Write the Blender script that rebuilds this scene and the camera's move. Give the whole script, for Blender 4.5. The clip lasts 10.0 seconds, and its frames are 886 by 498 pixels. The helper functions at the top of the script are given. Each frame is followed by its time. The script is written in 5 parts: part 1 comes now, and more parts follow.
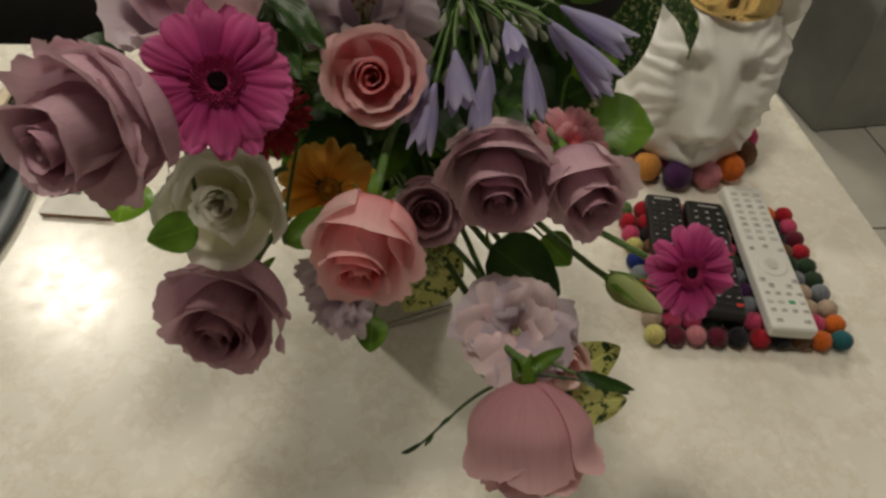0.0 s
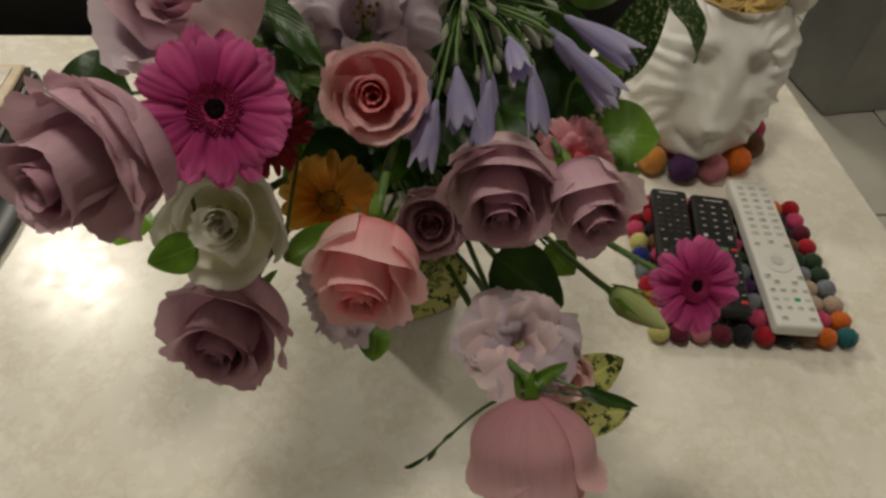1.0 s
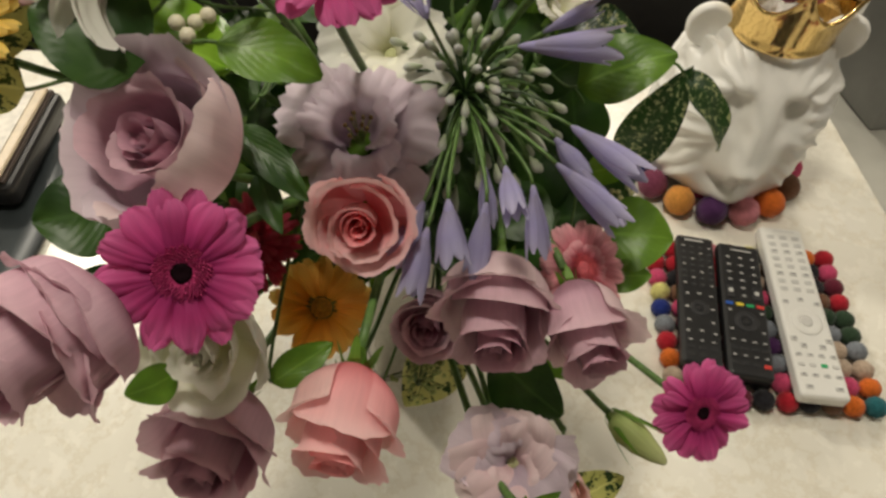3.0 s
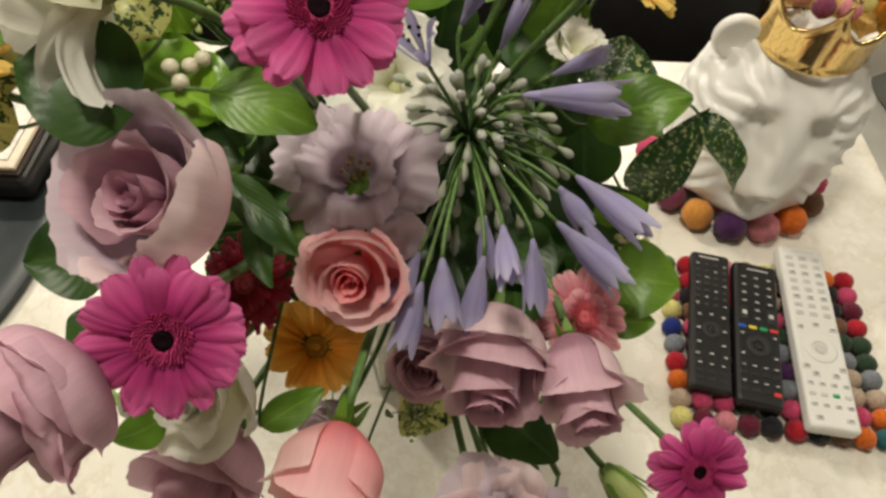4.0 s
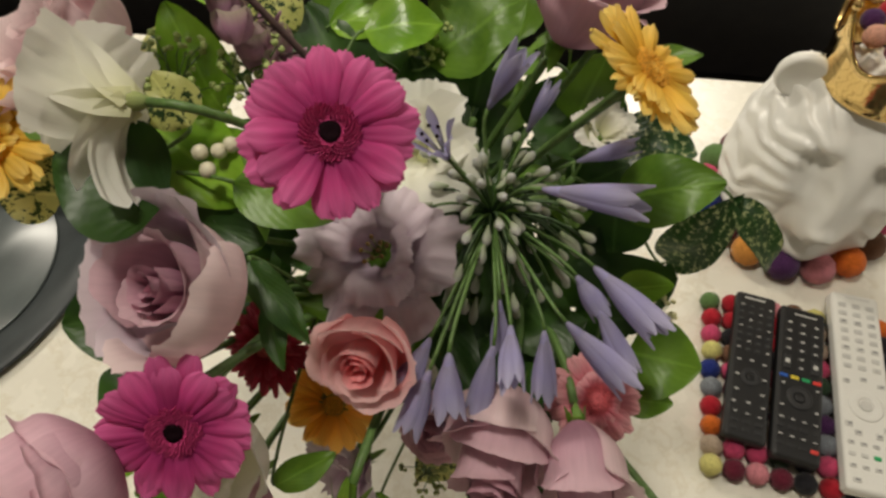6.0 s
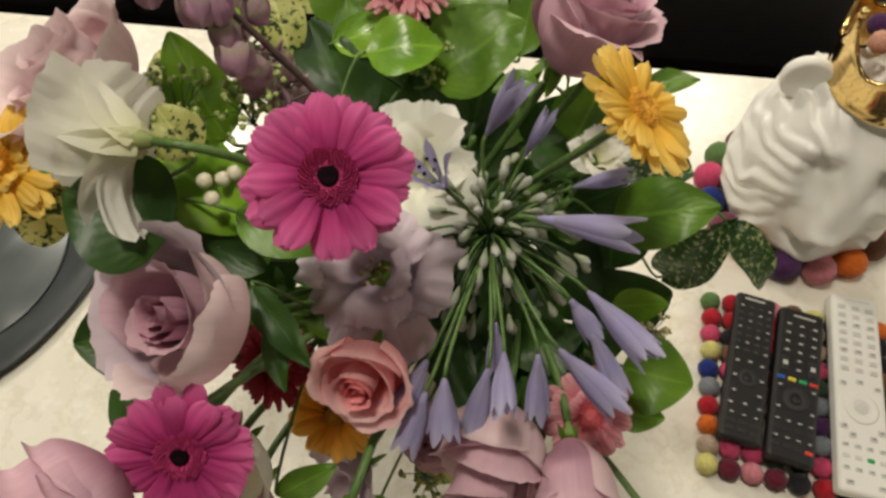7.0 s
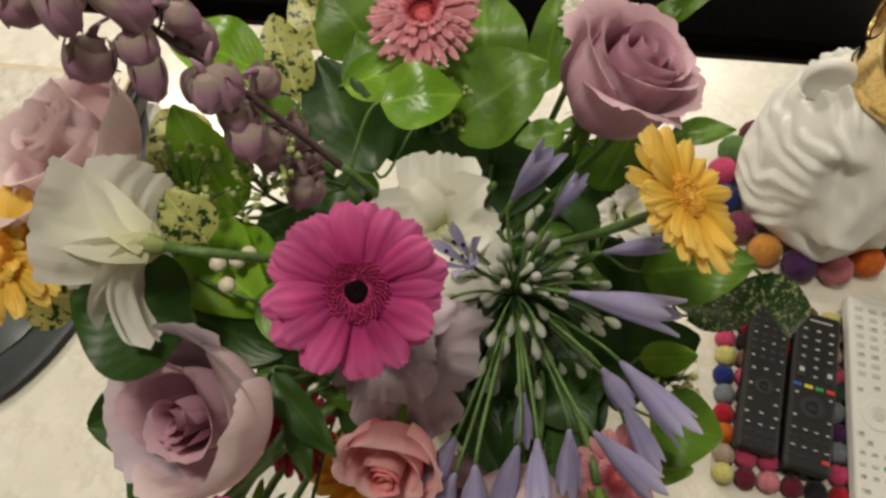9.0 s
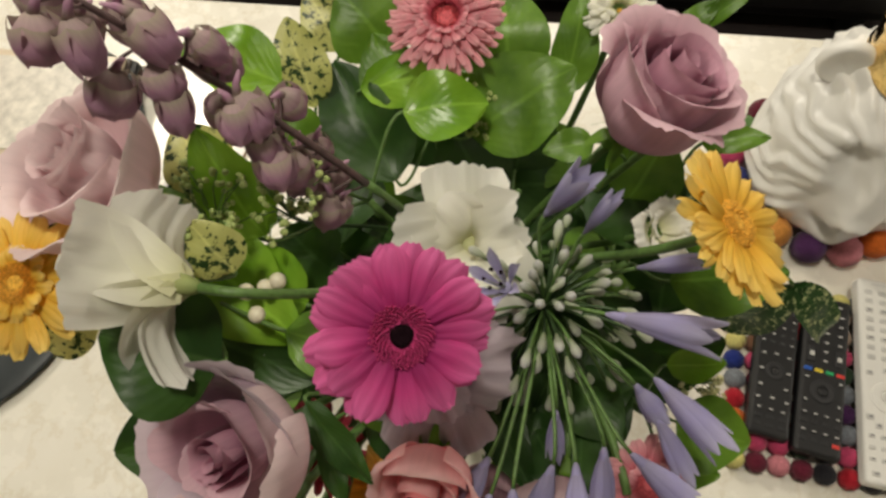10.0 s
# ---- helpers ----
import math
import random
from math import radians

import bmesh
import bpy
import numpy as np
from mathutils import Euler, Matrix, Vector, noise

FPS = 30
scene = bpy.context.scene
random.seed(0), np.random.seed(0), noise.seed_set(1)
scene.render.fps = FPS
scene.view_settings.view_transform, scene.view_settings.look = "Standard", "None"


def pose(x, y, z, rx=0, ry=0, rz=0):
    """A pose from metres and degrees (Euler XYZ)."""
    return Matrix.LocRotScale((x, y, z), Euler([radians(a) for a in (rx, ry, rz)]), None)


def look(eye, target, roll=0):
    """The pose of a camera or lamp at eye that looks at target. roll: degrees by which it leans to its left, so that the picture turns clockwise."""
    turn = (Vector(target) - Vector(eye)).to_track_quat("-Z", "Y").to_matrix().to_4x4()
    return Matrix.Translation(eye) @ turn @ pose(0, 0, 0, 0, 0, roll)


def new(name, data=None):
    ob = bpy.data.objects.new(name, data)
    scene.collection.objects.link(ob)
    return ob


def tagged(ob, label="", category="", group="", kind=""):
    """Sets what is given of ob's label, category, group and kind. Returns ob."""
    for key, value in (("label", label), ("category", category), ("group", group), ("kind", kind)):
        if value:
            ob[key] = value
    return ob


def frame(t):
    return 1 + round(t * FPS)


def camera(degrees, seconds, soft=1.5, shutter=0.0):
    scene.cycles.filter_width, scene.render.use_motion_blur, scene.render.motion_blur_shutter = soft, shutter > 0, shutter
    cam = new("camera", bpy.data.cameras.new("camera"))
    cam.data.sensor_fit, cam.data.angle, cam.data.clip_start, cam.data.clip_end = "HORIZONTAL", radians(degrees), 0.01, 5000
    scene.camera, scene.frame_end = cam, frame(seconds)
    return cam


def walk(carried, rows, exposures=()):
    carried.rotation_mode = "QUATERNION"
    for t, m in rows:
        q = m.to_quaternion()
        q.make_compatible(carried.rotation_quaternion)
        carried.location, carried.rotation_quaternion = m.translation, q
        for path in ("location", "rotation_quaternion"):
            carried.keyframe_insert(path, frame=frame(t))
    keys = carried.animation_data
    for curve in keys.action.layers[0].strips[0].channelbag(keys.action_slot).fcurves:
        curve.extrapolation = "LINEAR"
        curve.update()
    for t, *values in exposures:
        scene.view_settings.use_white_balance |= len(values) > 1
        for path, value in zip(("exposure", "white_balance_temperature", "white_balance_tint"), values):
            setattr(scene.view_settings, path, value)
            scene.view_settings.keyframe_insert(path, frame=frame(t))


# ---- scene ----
cam = camera(67.4, 10.0, soft=2.8)
EXP0 = -0.11
PATH = [
    (0, (0.065, 0.081, 0.6), (0.029, 1.438, -0.868), 5.0),
    (0.5, (0.065, 0.086, 0.603), (0.019, 1.444, -0.865), 4.5),
    (1, (0.064, 0.099, 0.612), (0.021, 1.407, -0.9), 4.6),
    (1.5, (0.063, 0.117, 0.627), (-0.011, 1.425, -0.885), 3.9),
    (2, (0.067, 0.136, 0.636), (-0.014, 1.412, -0.902), 4.2),
    (2.5, (0.072, 0.155, 0.644), (-0.035, 1.417, -0.904), 3.5),
    (4, (0.082, 0.212, 0.669), (-0.101, 1.386, -0.94), 3.0),
    (4.5, (0.084, 0.23, 0.683), (-0.139, 1.377, -0.941), 2.3),
    (5, (0.087, 0.243, 0.694), (-0.189, 1.38, -0.928), 1.5),
    (5.5, (0.091, 0.252, 0.698), (-0.229, 1.353, -0.94), 0.2),
    (7, (0.094, 0.277, 0.728), (-0.252, 1.285, -0.965), -1.4),
    (7.5, (0.092, 0.285, 0.734), (-0.258, 1.254, -0.981), -1.5),
    (8, (0.085, 0.293, 0.741), (-0.239, 1.274, -0.971), -0.2),
    (8.5, (0.078, 0.311, 0.743), (-0.238, 1.266, -0.986), -1.3),
    (9, (0.063, 0.33, 0.744), (-0.245, 1.235, -1.013), -2.4),
    (9.5, (0.047, 0.346, 0.746), (-0.213, 1.198, -1.045), -1.2),
    (10, (0.036, 0.352, 0.749), (-0.222, 1.173, -1.056), -2.1),
]
walk(cam, [(t, look(eye, target, roll)) for t, eye, target, roll in PATH],
     [(0.0, EXP0 - 0.57), (1.0, EXP0 - 0.60), (1.5, EXP0 - 0.56), (2.0, EXP0 - 0.36), (2.5, EXP0 - 0.14), (3.8, EXP0 + 0.24), (4.5, EXP0 + 0.34), (5.0, EXP0 + 0.20), (5.5, EXP0 - 0.12), (6.2, EXP0 - 0.04), (7.0, EXP0 + 0.07), (7.5, EXP0 - 0.33), (8.0, EXP0 - 0.62), (8.5, EXP0 - 0.76), (9.0, EXP0 - 0.11), (9.5, EXP0 + 0.10), (10.0, EXP0 - 0.03)])

# ---- world and lamps ----
world = bpy.data.worlds.new("room_dark")
scene.world = world
world.use_nodes = True
world.node_tree.nodes["Background"].inputs[0].default_value = (1.0, 0.85, 0.68, 1)
world.node_tree.nodes["Background"].inputs[1].default_value = 0.005
CEIL = 2.0
FLOOR = -0.42


def add_disc_lamp(x, y, watts, size):
    lamp = bpy.data.lights.new("disc_lamp", "AREA")
    lamp.shape, lamp.size, lamp.energy, lamp.color = "DISK", size, watts, (1.0, 0.92, 0.78)
    ob = new("disc_lamp", lamp)
    ob.matrix_basis = pose(x, y, CEIL - 0.03)
    return ob


# first two follow glare on the marble; the last three are added, unseen fill
for lx, ly, watts, size in ((-1.75, 1.95, 50, 0.30), (0.3, 3.2, 48, 0.90), (2.4, 1.0, 19, 0.50), (-0.20, 0.46, 18, 0.26), (-0.3, -1.1, 2.5, 0.60)):
    add_disc_lamp(lx, ly, watts, size)


# ---- materials ----
def material(name, rough=0.5, spec=0.5):
    m = bpy.data.materials.new(name)
    m.use_nodes = True
    b = m.node_tree.nodes["Principled BSDF"]
    b.inputs["Roughness"].default_value = rough
    b.inputs["Specular IOR Level"].default_value = spec
    return m, m.node_tree, b


def node(tree, kind, **values):
    n = tree.nodes.new(kind)
    for key, value in values.items():
        n.inputs[key.replace("_", " ")].default_value = value
    return n


def ramp(tree, fac, stops, constant=False):
    r = tree.nodes.new("ShaderNodeValToRGB")
    if constant:
        r.color_ramp.interpolation = "CONSTANT"
    els = r.color_ramp.elements
    while len(els) < len(stops):
        els.new(0.5)
    for e, (p, c) in zip(els, stops):
        e.position, e.color = p, (*c, 1)
    tree.links.new(fac, r.inputs[0])
    return r


def mixed(tree, fac, a, b, blend="MIX"):
    n = tree.nodes.new("ShaderNodeMix")
    n.data_type, n.blend_type = "RGBA", blend
    for socket, value in ((n.inputs[0], fac), (n.inputs[6], a), (n.inputs[7], b)):
        if isinstance(value, (int, float)):
            socket.default_value = value
        elif isinstance(value, tuple):
            socket.default_value = (*value, 1)
        else:
            tree.links.new(value, socket)
    return n.outputs[2]


def bump(tree, b, height, strength, distance=0.001):
    n = node(tree, "ShaderNodeBump", Strength=strength, Distance=distance)
    tree.links.new(height, n.inputs["Height"])
    tree.links.new(n.outputs[0], b.inputs["Normal"])


def noise_of(tree, scale, detail=4, vector=None, rough=0.55):
    n = node(tree, "ShaderNodeTexNoise", Scale=scale, Detail=detail, Roughness=rough)
    if vector is None:
        c = tree.nodes.new("ShaderNodeTexCoord")
        vector = c.outputs["Object"]
    tree.links.new(vector, n.inputs["Vector"])
    return n.outputs[0]


def petal_material(name, base, mid, tip, translucent=0.35, streaks=26, rough=0.6, vein=0.45):
    """Petal colour runs from base to tip, with fine veins along the petal."""
    m, t, b = material(name, rough, 0.25)
    uv = t.nodes.new("ShaderNodeUVMap")
    sep = t.nodes.new("ShaderNodeSeparateXYZ")
    t.links.new(uv.outputs[0], sep.inputs[0])
    col = ramp(t, sep.outputs[1], ((0.0, base), (0.5, mid), (1.0, tip))).outputs[0]
    mapping = node(t, "ShaderNodeMapping", Scale=(streaks, 2.0, 1.0))
    t.links.new(uv.outputs[0], mapping.inputs[0])
    veins = noise_of(t, 1.0, 5, mapping.outputs[0])
    col = mixed(t, vein, col, ramp(t, veins, ((0.3, (0.62, 0.6, 0.62)), (0.7, (1.0, 1.0, 1.0)))).outputs[0], "MULTIPLY")
    info = t.nodes.new("ShaderNodeObjectInfo")
    hue = node(t, "ShaderNodeHueSaturation", Saturation=1.0)
    span = node(t, "ShaderNodeMapRange", To_Min=0.86, To_Max=1.1)
    t.links.new(info.outputs["Random"], span.inputs[0])
    t.links.new(span.outputs[0], hue.inputs["Value"])
    t.links.new(col, hue.inputs["Color"])
    t.links.new(hue.outputs[0], b.inputs["Base Color"])
    bump(t, b, veins, 0.35, 0.0006)
    thin = t.nodes.new("ShaderNodeBsdfTranslucent")
    t.links.new(hue.outputs[0], thin.inputs[0])
    mix = t.nodes.new("ShaderNodeMixShader")
    mix.inputs[0].default_value = translucent
    t.links.new(b.outputs[0], mix.inputs[1])
    t.links.new(thin.outputs[0], mix.inputs[2])
    t.links.new(mix.outputs[0], t.nodes["Material Output"].inputs[0])
    return m


def leaf_material(name, dark, light, rough=0.32, speckle=None, size=60.0, low=0.52, high=0.58):
    """Leaf with a pale midrib, side veins, and, where given, blotches of a second colour."""
    m, t, b = material(name, rough, 0.5)
    uv = t.nodes.new("ShaderNodeUVMap")
    sep = t.nodes.new("ShaderNodeSeparateXYZ")
    t.links.new(uv.outputs[0], sep.inputs[0])
    side = node(t, "ShaderNodeMath")
    side.operation = "ABSOLUTE"
    off = node(t, "ShaderNodeMath")
    off.operation = "SUBTRACT"
    off.inputs[1].default_value = 0.5
    t.links.new(sep.outputs[0], off.inputs[0])
    t.links.new(off.outputs[0], side.inputs[0])
    big = noise_of(t, 35.0, 3)
    col = ramp(t, big, ((0.35, dark), (0.65, light))).outputs[0]
    run = node(t, "ShaderNodeMath")
    run.operation = "MULTIPLY_ADD"
    run.inputs[1].default_value = -1.1
    t.links.new(side.outputs[0], run.inputs[0])
    t.links.new(sep.outputs[1], run.inputs[2])
    wave = node(t, "ShaderNodeMath")
    wave.operation = "SINE"
    times = node(t, "ShaderNodeMath")
    times.operation = "MULTIPLY"
    times.inputs[1].default_value = 48.0
    t.links.new(run.outputs[0], times.inputs[0])
    t.links.new(times.outputs[0], wave.inputs[0])
    pale = tuple(min(1.0, c * 1.5 + 0.02) for c in light)
    col = mixed(t, ramp(t, wave.outputs[0], ((0.90, (0, 0, 0)), (1.0, (0.04, 0.04, 0.04)))).outputs[0], col, pale)
    if speckle:
        spots = noise_of(t, size * 4, 3, rough=0.7)
        col = mixed(t, ramp(t, spots, ((low, (0, 0, 0)), (high, (1, 1, 1)))).outputs[0], col, speckle)
    col = mixed(t, ramp(t, side.outputs[0], ((0.012, (0.4, 0.4, 0.4)), (0.040, (0, 0, 0)))).outputs[0], col, pale)
    t.links.new(col, b.inputs["Base Color"])
    quilt = mixed(t, 0.95, wave.outputs[0], noise_of(t, 75.0, 3))
    bump(t, b, quilt, 0.34, 0.0020)
    thin = t.nodes.new("ShaderNodeBsdfTranslucent")
    t.links.new(col, thin.inputs[0])
    mix = t.nodes.new("ShaderNodeMixShader")
    mix.inputs[0].default_value = 0.3
    t.links.new(b.outputs[0], mix.inputs[1])
    t.links.new(thin.outputs[0], mix.inputs[2])
    t.links.new(mix.outputs[0], t.nodes["Material Output"].inputs[0])
    return m


def plain(name, color, rough=0.5, metal=0.0, grain=120.0, vary=0.18, rise=0.15, spec=0.5):
    m, t, b = material(name, rough, spec)
    b.inputs["Metallic"].default_value = metal
    n = noise_of(t, grain, 5)
    low = tuple(c * (1 - vary) for c in color)
    high = tuple(min(1.0, c * (1 + vary)) for c in color)
    t.links.new(ramp(t, n, ((0.3, low), (0.7, high))).outputs[0], b.inputs["Base Color"])
    bump(t, b, n, rise, 0.0008)
    return m


def felt(name, color):
    m, t, b = material(name, 0.95, 0.1)
    fuzz = noise_of(t, 420.0, 6, rough=0.75)
    patch = noise_of(t, 70.0, 2)
    low = tuple(c * 0.6 for c in color)
    high = tuple(min(1.0, c * 1.25 + 0.01) for c in color)
    col = ramp(t, fuzz, ((0.3, low), (0.7, high))).outputs[0]
    col = mixed(t, 0.5, col, ramp(t, patch, ((0.3, (0.65, 0.65, 0.65)), (0.7, (1, 1, 1)))).outputs[0], "MULTIPLY")
    t.links.new(col, b.inputs["Base Color"])
    b.inputs["Sheen Weight"].default_value = 0.15
    bump(t, b, fuzz, 0.7, 0.0012)
    return m


def stone():
    """Cream marble: cloudy patches, faint veins, a worn polish."""
    m, t, b = material("cream_marble", 0.2, 0.5)
    cloud = noise_of(t, 6.0, 8, rough=0.62)
    fine = noise_of(t, 45.0, 6)
    col = ramp(t, cloud, ((0.3, (0.75, 0.715, 0.62)), (0.5, (0.82, 0.79, 0.695)), (0.72, (0.87, 0.84, 0.76)))).outputs[0]
    veins = ramp(t, noise_of(t, 9.0, 9, rough=0.7), ((0.47, (1, 1, 1)), (0.5, (0.82, 0.77, 0.68)), (0.53, (1, 1, 1)))).outputs[0]
    col = mixed(t, 0.5, col, veins, "MULTIPLY")
    col = mixed(t, 0.10, col, ramp(t, fine, ((0.35, (0.82, 0.8, 0.76)), (0.65, (1, 1, 1)))).outputs[0], "MULTIPLY")
    t.links.new(col, b.inputs["Base Color"])
    t.links.new(ramp(t, fine, ((0.3, (0.19, 0.19, 0.19)), (0.7, (0.32, 0.32, 0.32)))).outputs[0], b.inputs["Roughness"])
    bump(t, b, fine, 0.03, 0.0005)
    return m


MAGENTA = petal_material("magenta_petal", (0.36, 0.016, 0.14), (0.63, 0.065, 0.27), (0.76, 0.16, 0.41), 0.35, 14)
YELLOW = petal_material("yellow_petal", (0.88, 0.46, 0.03), (0.94, 0.62, 0.09), (0.96, 0.70, 0.19), 0.4, 14, 0.55, 0.25)
ORANGE = petal_material("orange_petal", (0.92, 0.46, 0.05), (0.97, 0.60, 0.12), (0.97, 0.66, 0.18), 0.58, 14, 0.55, 0.2)
CORAL = petal_material("coral_petal", (0.60, 0.08, 0.13), (0.77, 0.27, 0.32), (0.85, 0.45, 0.48), 0.3, 14)
CRIMSON = petal_material("crimson_petal", (0.30, 0.01, 0.03), (0.50, 0.03, 0.07), (0.62, 0.10, 0.15), 0.3, 14)
PINK = petal_material("salmon_pink_petal", (0.95, 0.28, 0.31), (0.97, 0.49, 0.51), (0.98, 0.66, 0.66), 0.40, 26, 0.55, 0.2)
PINKHEART = petal_material("coral_pink_petal", (0.84, 0.08, 0.10), (0.92, 0.24, 0.27), (0.96, 0.44, 0.46), 0.40, 26, 0.55, 0.2)
MAUVEHEART = petal_material("deep_mauve_petal", (0.34, 0.11, 0.19), (0.50, 0.23, 0.33), (0.66, 0.39, 0.48), 0.28, 26, 0.6, 0.3)
BLUSH = petal_material("blush_pink_petal", (0.95, 0.50, 0.50), (0.97, 0.66, 0.64), (0.98, 0.78, 0.74), 0.40, 26, 0.55, 0.2)
MAUVE = petal_material("mauve_petal", (0.48, 0.22, 0.31), (0.66, 0.40, 0.49), (0.78, 0.54, 0.61), 0.28, 26, 0.6, 0.3)
LILAC = petal_material("pale_lilac_petal", (0.52, 0.39, 0.49), (0.65, 0.53, 0.62), (0.74, 0.63, 0.70), 0.35, 26, 0.6, 0.22)
SHELL = petal_material("shell_pink_petal", (0.72, 0.47, 0.52), (0.83, 0.62, 0.65), (0.88, 0.72, 0.73), 0.35, 26, 0.6, 0.25)
DUSTY = petal_material("dusty_rose_petal", (0.70, 0.34, 0.39), (0.79, 0.45, 0.49), (0.85, 0.56, 0.58), 0.35, 26, 0.6, 0.25)
CREAM = petal_material("cream_white_petal", (0.82, 0.82, 0.52), (0.93, 0.92, 0.80), (0.95, 0.94, 0.87), 0.42, 26, 0.5, 0.06)
VIOLET = petal_material("violet_blue_petal", (0.42, 0.39, 0.56), (0.44, 0.41, 0.68), (0.58, 0.56, 0.77), 0.35)
BELL = petal_material("plum_bell_petal", (0.52, 0.46, 0.36), (0.54, 0.30, 0.43), (0.66, 0.42, 0.54), 0.35)
BUDWHITE = petal_material("bud_white", (0.36, 0.44, 0.24), (0.56, 0.60, 0.48), (0.66, 0.66, 0.68), 0.3)
BUDGREEN = petal_material("bud_green", (0.22, 0.32, 0.09), (0.42, 0.48, 0.18), (0.62, 0.64, 0.34), 0.25)
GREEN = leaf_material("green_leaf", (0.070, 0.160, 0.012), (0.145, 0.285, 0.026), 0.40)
# colour of real dark leaves, and of inner filler where it doubles as shade
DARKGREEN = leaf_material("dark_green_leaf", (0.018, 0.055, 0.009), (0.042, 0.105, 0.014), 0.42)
BRIGHT = leaf_material("bright_green_leaf", (0.15, 0.33, 0.015), (0.26, 0.47, 0.04), 0.3)
AUCUBA = leaf_material("dark_speckled_leaf", (0.015, 0.05, 0.012), (0.03, 0.085, 0.018), 0.35, (0.42, 0.46, 0.22), 75.0, 0.55, 0.6)
GOLD = leaf_material("yellow_leaf_dark_spots", (0.46, 0.48, 0.14), (0.58, 0.58, 0.22), 0.4, (0.02, 0.05, 0.012), 42.0, 0.53, 0.57)
STEM = plain("green_stem", (0.09, 0.17, 0.04), 0.5, 0, 300, 0.3)
STEMDARK = plain("dark_green_stem", (0.035, 0.07, 0.022), 0.5, 0, 300, 0.3)
STEMPLUM = plain("plum_brown_stem", (0.10, 0.06, 0.06), 0.5, 0, 300, 0.3)
EYE_BLACK = plain("dark_flower_eye", (0.010, 0.004, 0.006), 0.95, 0, 800, 0.4, 0.8, 0.05)
DISC_PLUM = plain("plum_florets", (0.40, 0.025, 0.13), 0.85, 0, 800, 0.4, 0.8)
DISC_GOLD = plain("golden_florets", (0.74, 0.40, 0.05), 0.85, 0, 800, 0.4, 0.8)
DISC_PINK = plain("coral_florets", (0.60, 0.12, 0.14), 0.85, 0, 800, 0.4, 0.8)
TINY = plain("tiny_cream_blossom", (0.70, 0.66, 0.36), 0.7, 0, 800, 0.2)
TINYGREEN = plain("tiny_green_blossom", (0.34, 0.42, 0.14), 0.7, 0, 800, 0.3)
BERRY = plain("white_berry", (0.66, 0.62, 0.46), 0.35, 0, 300, 0.1)
ANTHER = plain("brown_anthers", (0.14, 0.08, 0.02), 0.8, 0, 800, 0.4, 0.8)
MARBLE = stone()
PORCELAIN = plain("white_glazed_porcelain", (0.86, 0.85, 0.81), 0.34, 0, 60, 0.02, 0.02)
GILT = plain("polished_gilt", (0.78, 0.52, 0.18), 0.14, 1.0, 90, 0.12, 0.1)
gilt_tree = GILT.node_tree
scroll = node(gilt_tree, "ShaderNodeTexWave", Scale=48.0, Distortion=16.0, Detail=2.0)
scroll_at = gilt_tree.nodes.new("ShaderNodeTexCoord")
gilt_tree.links.new(scroll_at.outputs["Object"], scroll.inputs["Vector"])
gilt_tree.links.new(ramp(gilt_tree, scroll.outputs[1], ((0.02, (0.58, 0.40, 0.15)), (0.14, (0.80, 0.58, 0.24)))).outputs[0], gilt_tree.nodes["Principled BSDF"].inputs["Base Color"])
bump(gilt_tree, gilt_tree.nodes["Principled BSDF"], scroll.outputs[1], 0.07, 0.0005)
BLACKPLASTIC = plain("black_plastic", (0.012, 0.012, 0.013), 0.45, 0, 500, 0.1, 0.05)
BLACKKEY = plain("black_rubber_key", (0.020, 0.020, 0.022), 0.6, 0, 500, 0.1, 0.05)
WHITEPLASTIC = plain("white_plastic", (0.76, 0.75, 0.71), 0.35, 0, 500, 0.03, 0.03)
GREYKEY = plain("pale_grey_key", (0.60, 0.59, 0.56), 0.5, 0, 500, 0.03, 0.05)
PRINT = plain("white_print", (0.52, 0.52, 0.50), 0.6, 0, 500, 0.03, 0.02)
PRINTMID = plain("grey_print", (0.20, 0.20, 0.20), 0.6, 0, 500, 0.03, 0.02)
PRINTDARK = plain("dark_print", (0.07, 0.07, 0.07), 0.6, 0, 500, 0.03, 0.02)
KEY_COLORS = [plain(n + "_key", c, 0.5, 0, 500, 0.05, 0.02) for n, c in
              (("blue", (0.02, 0.10, 0.45)), ("yellow", (0.75, 0.60, 0.05)), ("green", (0.02, 0.35, 0.12)), ("red", (0.65, 0.05, 0.04)))]
SILVER = plain("brushed_silver", (0.55, 0.54, 0.50), 0.25, 1.0, 200, 0.1, 0.1)
SLATE = plain("dark_slate", (0.035, 0.042, 0.045), 0.42, 0, 25, 0.35, 0.2)
SLATELIGHT = plain("grey_slate_glaze", (0.085, 0.10, 0.10), 0.3, 0, 12, 0.25, 0.1)
BLACKLACQUER = plain("black_lacquer", (0.010, 0.009, 0.009), 0.35, 0, 40, 0.3, 0.05)
RUGDARK = plain("dark_brown_rug", (0.016, 0.010, 0.009), 0.95, 0, 300, 0.4, 0.6)
CONCRETE = plain("grey_concrete", (0.27, 0.27, 0.25), 0.6, 0, 9, 0.14, 0.15)
TILE = plain("grey_floor_tile", (0.44, 0.43, 0.38), 0.35, 0, 7, 0.12, 0.06)
GROUT = plain("pale_grout", (0.30, 0.29, 0.26), 0.9, 0, 200, 0.1, 0.3)
WALLPAINT = plain("warm_beige_paint", (0.42, 0.39, 0.34), 0.9, 0, 250, 0.03, 0.1)
COVER_DARK = plain("dark_brown_cover", (0.045, 0.030, 0.024), 0.4, 0, 90, 0.35, 0.1)
COVER_PALE = plain("pale_glossy_cover", (0.70, 0.68, 0.62), 0.14, 0, 18, 0.15, 0.02)
